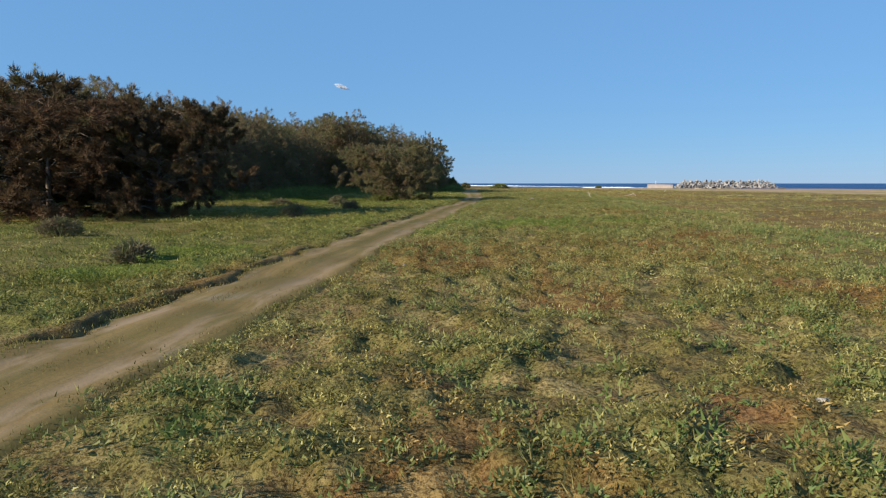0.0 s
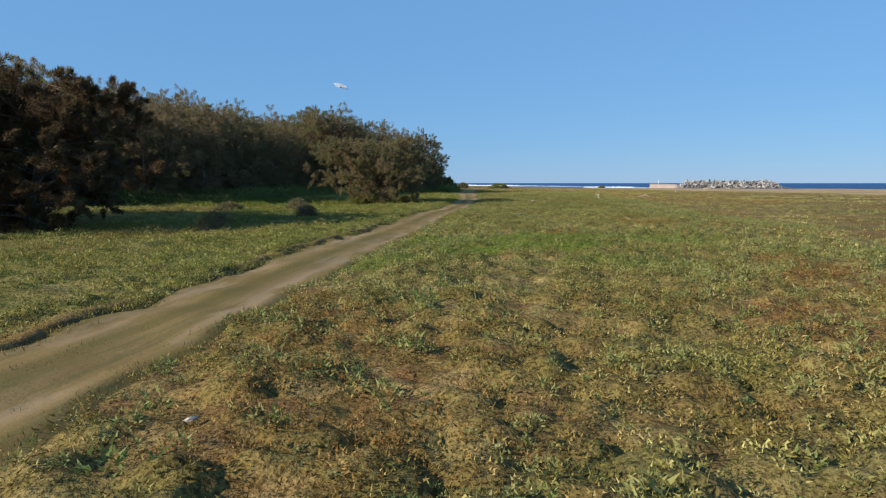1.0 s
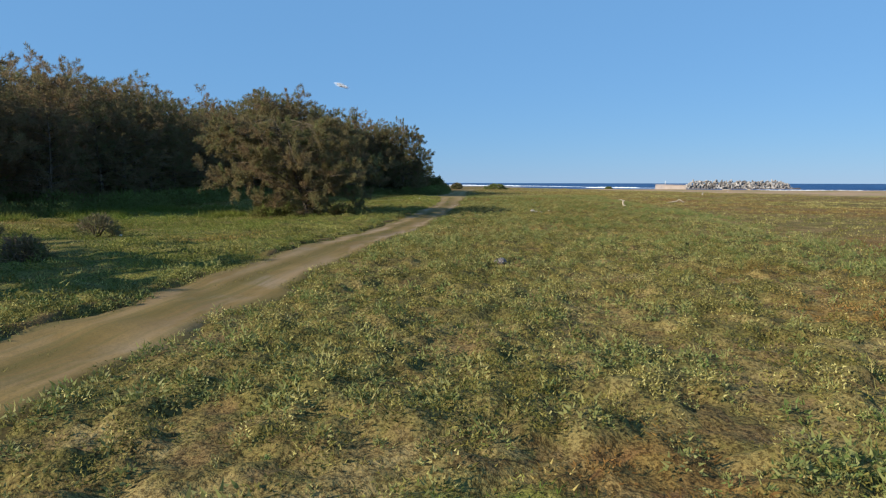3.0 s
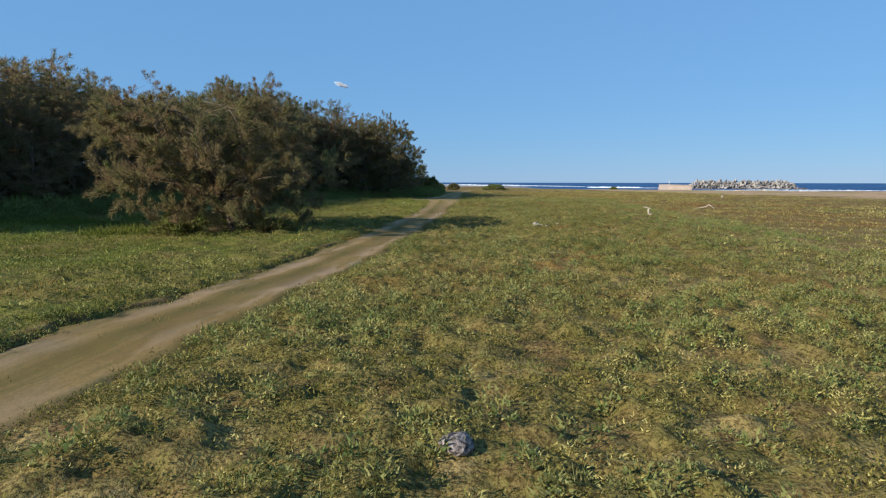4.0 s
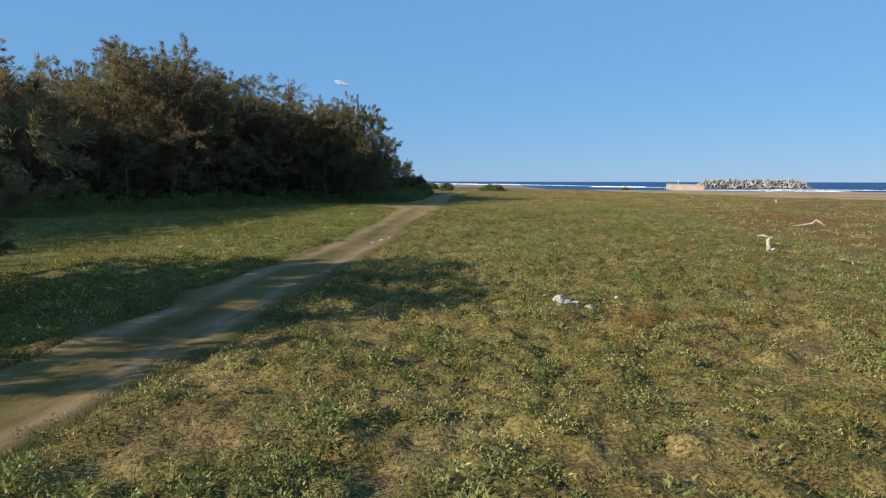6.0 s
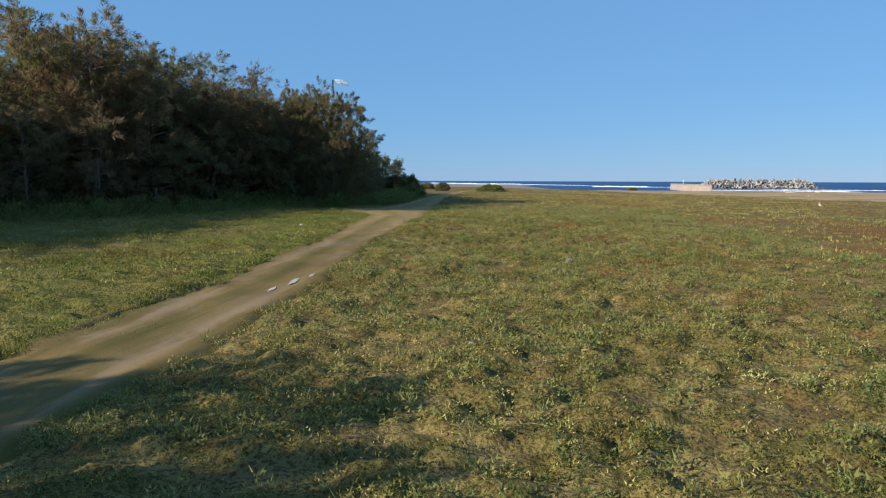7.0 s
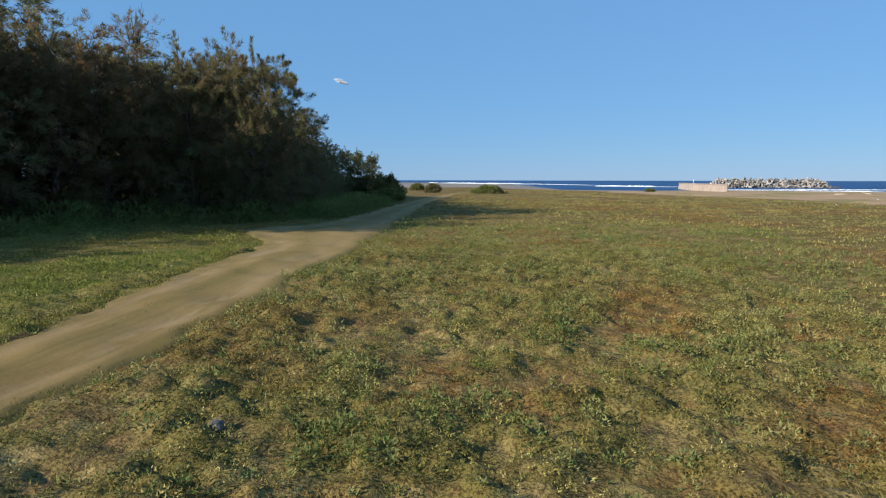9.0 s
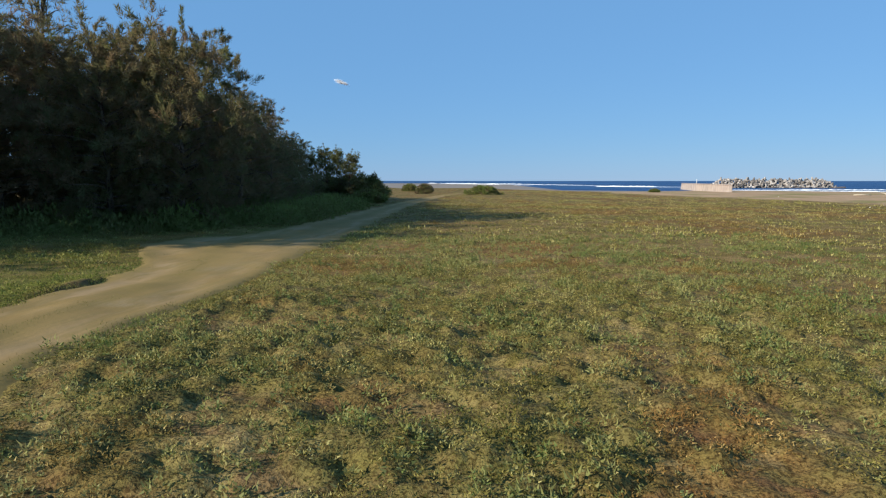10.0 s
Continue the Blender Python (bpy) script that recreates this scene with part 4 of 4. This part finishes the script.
    strew("thicket", "bushes added to block light leaking through under the casuarinas", "undergrowth", M_SHRUB, hummock(9, 80, 0.5, 0.16, 0.07, 2.0), xi, yi, 1.6 + 1.5 * vnoise(xi, yi, 2.8, 97), 0.5 * vnoise(xi, yi, 1.2, 98))
    strew("undergrowth", "rank green weeds and creepers along the foot of the wood", "undergrowth", M_SHRUB, hummock(7, 60, 0.5, 0.17, 0.06, 1.5), x, y, hgt * np.interp(x - np.interp(y, EDGE_Y, EDGE_X), (3, 8), (1, 0.55)), 0.2 + 0.7 * vnoise(x, y, 1.2, 48))


meadow()


# ---- the shore ----
def box_bm(bm, x0, x1, y0, y1, z0, z1):
    m = Matrix.LocRotScale(((x0 + x1) / 2, (y0 + y1) / 2, (z0 + z1) / 2), None, (x1 - x0, y1 - y0, z1 - z0))
    return bmesh.ops.create_cube(bm, size=1, matrix=m)["verts"]


def jetty():
    e = thing("jetty", "pale concrete jetty wall running from the beach into the sea", "jetty", at=(76.4, 341, 0))
    way = Vector((12.7, 126, 0)).normalized()
    turn = math.degrees(math.atan2(-way.x, way.y))
    length = 126.6
    for i in range(6):
        bm = bmesh.new()
        vs = box_bm(bm, 0, 1.3, i * length / 6 + 0.04, (i + 1) * length / 6 - 0.04, -4.0, 0.55)
        if i == 5:                                   # sloping toe at the sea end
            for w in vs:
                if w.co.y > length - 1 and w.co.z < 0:
                    w.co.y += 6
        bmesh.ops.bevel(bm, geom=bm.edges[:], offset=0.08, segments=1, affect="EDGES")
        part("wall_block", bm, M_WALL, e, smooth=False)
    bm = bmesh.new()
    box_bm(bm, -0.2, 1.5, 0, length, 0.55, 0.85)
    bmesh.ops.bevel(bm, geom=bm.edges[:], offset=0.06, segments=1, affect="EDGES")
    part("coping", bm, M_WALL, e, "pale concrete coping slab", smooth=False)
    bm = bmesh.new()
    tube(bm, [Vector((0.65, length * 0.62, 0.8)), Vector((0.65, length * 0.62, 3.0))], [0.14, 0.1], 8)
    part("marker_post", bm, M_LITTER, e, "slim white marker post")
    e.matrix_basis = pose(76.4, 341, 0, 0, 0, turn)


jetty()


def tetrapod_mesh():
    """Four tapering concrete legs from one hub."""
    bm = bmesh.new()
    for d in ((0, 0, 1), (0.943, 0, -0.333), (-0.471, 0.816, -0.333), (-0.471, -0.816, -0.333)):
        d = Vector(d)
        tube(bm, [d * -0.12, d * 0.5, d * 1.52, d * 1.6], [0.62, 0.56, 0.38, 0.28], 8)
    bmesh.ops.recalc_face_normals(bm, faces=bm.faces)
    me = bpy.data.meshes.new("tetrapod")
    bm.to_mesh(me)
    bm.free()
    me.materials.append(M_TETRA)
    return me


def breakwater():
    rng = np.random.default_rng(9)
    e = thing("breakwater", "offshore breakwater of heaped grey concrete tetrapods", "breakwater", at=(166, 545, SEA))
    # inner block, coloured dark to give the shaded gaps between tetrapods
    bm = bmesh.new()
    vs = box_bm(bm, -39, 39, -5, 8, -3, 2.4)
    for w in vs:
        if w.co.z > 0:
            w.co.x *= 0.96
            w.co.y *= 0.6
    part("dark_gap_core", bm, M_CORAL, e, "added dark core standing in for shade between the tetrapods", smooth=False)
    bm = bmesh.new()
    box_bm(bm, -39, 44, -6.5, -4.2, -3, 0.55)
    bmesh.ops.subdivide_edges(bm, edges=bm.edges[:], cuts=6, use_grid_fill=True)
    for w in bm.verts:
        w.co += Vector(rng.normal(0, 0.25, 3))
    part("rubble_toe", bm, M_CORAL, e, "rough dark stones along the waterline", smooth=False)
    me = tetrapod_mesh()
    n = 0
    for row, (y, z, cnt) in enumerate(((-5.6, 0.9, 34), (-3.6, 2.5, 36), (-1.4, 4.2, 34), (1.4, 5.2, 34), (4.5, 3.8, 26), (7.0, 2.0, 24))):
        for i in range(cnt):
            o = new("tetrapod", me)
            o.parent = e
            f = (i + 0.5 + rng.normal(0, 0.22)) / cnt
            edge = 1 - 0.9 * max(0, abs(f - 0.5) - 0.44) / 0.06
            s = rng.uniform(0.95, 1.3)
            o.matrix_basis = Matrix.LocRotScale(((f - 0.5) * 76, y + rng.normal(0, 0.6), z * (0.35 + 0.65 * edge) + rng.normal(0, 0.35)),
                                                Euler(rng.uniform(0, 6.28, 3)), (s, s, s))
            n += 1


breakwater()


# ---- stones, litter and driftwood ----
def rock_mesh(seed, squash=0.7, rough=0.35):
    bm = bmesh.new()
    bmesh.ops.create_icosphere(bm, subdivisions=2, radius=1)
    off = Vector((seed * 7.3, seed * 1.7, 0))
    for w in bm.verts:
        w.co *= 1 + rough * noise.noise(w.co * 1.1 + off) + 0.5 * rough * noise.noise(w.co * 3 + off)
        w.co.z *= squash
    return bm


def rock(x, y, r, material, label, seed, squash=0.7, name="stone", group=""):
    ob = part(name, rock_mesh(seed, squash), material, smooth=False)
    tagged(ob, label, "stone", group)
    ob.matrix_basis = Matrix.LocRotScale((x, y, float(ground_z(x, y)) + r * squash * 0.45), Euler((0, 0, seed)), (r, r * 0.85, r))
    return ob


def stones():
    for i, (x, y, r) in enumerate(((0.97, 66.7, 0.15), (1.22, 66.5, 0.105), (1.46, 66.3, 0.11), (1.08, 66.36, 0.07), (0.93, 66.42, 0.06), (1.5, 66.3, 0.06), (1.98, 66.9, 0.05), (0.72, 67.3, 0.05))):
        rock(x, y, r, M_STONE, "pale broken stone lying in the grass", i + 1, 0.75, group="heap of pale stones")
    rock(-0.12, 41.8, 0.15, M_CORAL, "pitted dark and white coral rock in the turf", 21, 0.5, "coral_rock")
    rock(1.4, 82.9, 0.12, M_CORAL, "small pitted grey and white coral rock in the weeds", 23, 0.6, "coral_rock")
    rock(-3.35, 89.6, 0.10, M_DARKSTONE, "grey stone in the weeds", 22, 0.8)
    for i, (x, y, r) in enumerate(((2.23, 6.3, 0.09), (-2.43, 13.9, 0.075), (-0.57, 73.3, 0.08), (-10.3, 93.9, 0.16), (-13.0, 47.5, 0.10), (30, 150, 0.14), (44, 170, 0.16), (36, 186, 0.14))):
        ob = part("scrap", rock_mesh(40 + i, 0.35, 0.5), M_STONE if i < 3 else M_LITTER, smooth=False)
        tagged(ob, "small pale stone chip lying in the turf" if i < 3 else "crumpled white litter scrap lying in the grass", "stone" if i < 3 else "litter", "pale chips" if i < 3 else "white scraps")
        ob.matrix_basis = Matrix.LocRotScale((x, y, float(ground_z(x, y)) + r * 0.3 + 0.02), Euler((0, 0, i)), (r * 0.6, r * 0.4, r * 0.6))
    for k, (x, y, wide, long) in enumerate(((-5.02, 78.7, 0.07, 0.42), (-5.12, 77.7, 0.05, 0.3), (-4.9, 79.6, 0.04, 0.25))):
        bm = bmesh.new()
        bmesh.ops.create_circle(bm, cap_ends=True, segments=32, radius=1)
        for w in bm.verts:
            w.co *= 1 + 0.5 * noise.noise(w.co * 2.6 + Vector((k * 5.0, 0, 0)))
        ob = part("puddle", bm, M_PUDDLE, smooth=False)
        tagged(ob, "small pale streak of drying mud in the wheel rut", "puddle", kind="structure")
        ob.matrix_basis = Matrix.LocRotScale((x, y, float(base_z(x, y)) + 0.034), Euler((0, 0, 0.12)), (wide, long, 1))
    # driftwood
    def branch(x, y, turn, limbs, label):
        bm = bmesh.new()
        for pts, radii in limbs:
            tube(bm, [Vector(p) for p in pts], radii, 7)
        ob = part("driftwood", bm, M_DRIFT)
        tagged(ob, label, "driftwood", "driftwood")
        ob.matrix_basis = pose(x, y, float(ground_z(x, y)) - 0.01, 0, 0, turn)
    branch(14.6, 88.9, 5, ((((-0.95, 0, 0.03), (-0.4, 0.05, 0.10), (0.05, 0.08, 0.17), (0.22, 0.1, 0.34), (0.42, 0.02, 0.22), (0.62, -0.1, 0.02)), (0.02, 0.035, 0.05, 0.055, 0.05, 0.035)),
                           (((0.22, 0.1, 0.32), (0.34, 0.3, 0.12), (0.4, 0.42, 0.0)), (0.045, 0.035, 0.02)), (((0.5, -0.04, 0.14), (0.8, 0.12, 0.08)), (0.03, 0.01))),
           "bleached arching branch of driftwood on the turf")
    branch(7.7, 75.6, 0, ((((0, 0, -0.1), (0.03, 0, 0.16), (0.0, 0.02, 0.36), (0.04, 0.02, 0.48)), (0.06, 0.065, 0.055, 0.05)), (((0.02, 0.02, 0.44), (-0.14, 0.05, 0.52), (-0.3, 0.1, 0.5)), (0.05, 0.03, 0.012)),
                          (((0.03, 0.02, 0.42), (0.14, 0.0, 0.47)), (0.045, 0.02)), (((0.02, 0, 0.05), (0.18, -0.05, 0.12), (0.24, -0.06, 0.04)), (0.04, 0.04, 0.02))),
           "short forked driftwood stump upright in the meadow")
    branch(8.9, 67.1, 8, ((((-0.3, 0, 0.03), (-0.05, 0.03, 0.06), (0.25, -0.02, 0.03)), (0.03, 0.04, 0.015)),), "flat bleached stick lying on the turf")
    branch(27.5, 128.0, 70, ((((-0.5, 0, 0.05), (0, 0.06, 0.14), (0.5, 0, 0.36)), (0.09, 0.1, 0.06)),), "pale driftwood log tilted on the turf")
    branch(60, 205, 120, ((((-0.9, 0, 0.06), (0, 0.1, 0.16), (0.8, 0, 0.4)), (0.08, 0.1, 0.05)), (((0.1, 0.1, 0.16), (0.3, 0.5, 0.3)), (0.05, 0.02))), "bleached driftwood branch near the beach")
    branch(52, 196, -4, ((((-1.3, 0, 0.08), (0, 0.1, 0.12), (1.2, 0, 0.08)), (0.09, 0.1, 0.05)),), "long pale driftwood log on the edge of the beach")


stones()


def cloud():
    bm = bmesh.new()
    rng = np.random.default_rng(4)
    for x, z, w, h in ((-14, 6, 42, 17), (20, -8, 40, 12)):
        for s in (1.0, 0.88, 0.76, 0.64, 0.5, 0.36):
            m = Matrix.LocRotScale((x, rng.normal(0, 8), z), Euler((0, 0.25, 0)), (w * s, 20 * s, h * s))
            ball = bmesh.ops.create_icosphere(bm, subdivisions=3, radius=1)["verts"]
            for p in ball:
                p.co = m @ (p.co * (1 + 0.35 * noise.noise(p.co * 1.7 + Vector((x, s, 0)))))
    ob = part("cloud", bm, M_CLOUD)
    tagged(ob, "one small wispy white cloud in the blue sky", "cloud", kind="structure")
    ob.location = Vector((-10923, 38480, 5846)) * 0.1175


cloud()
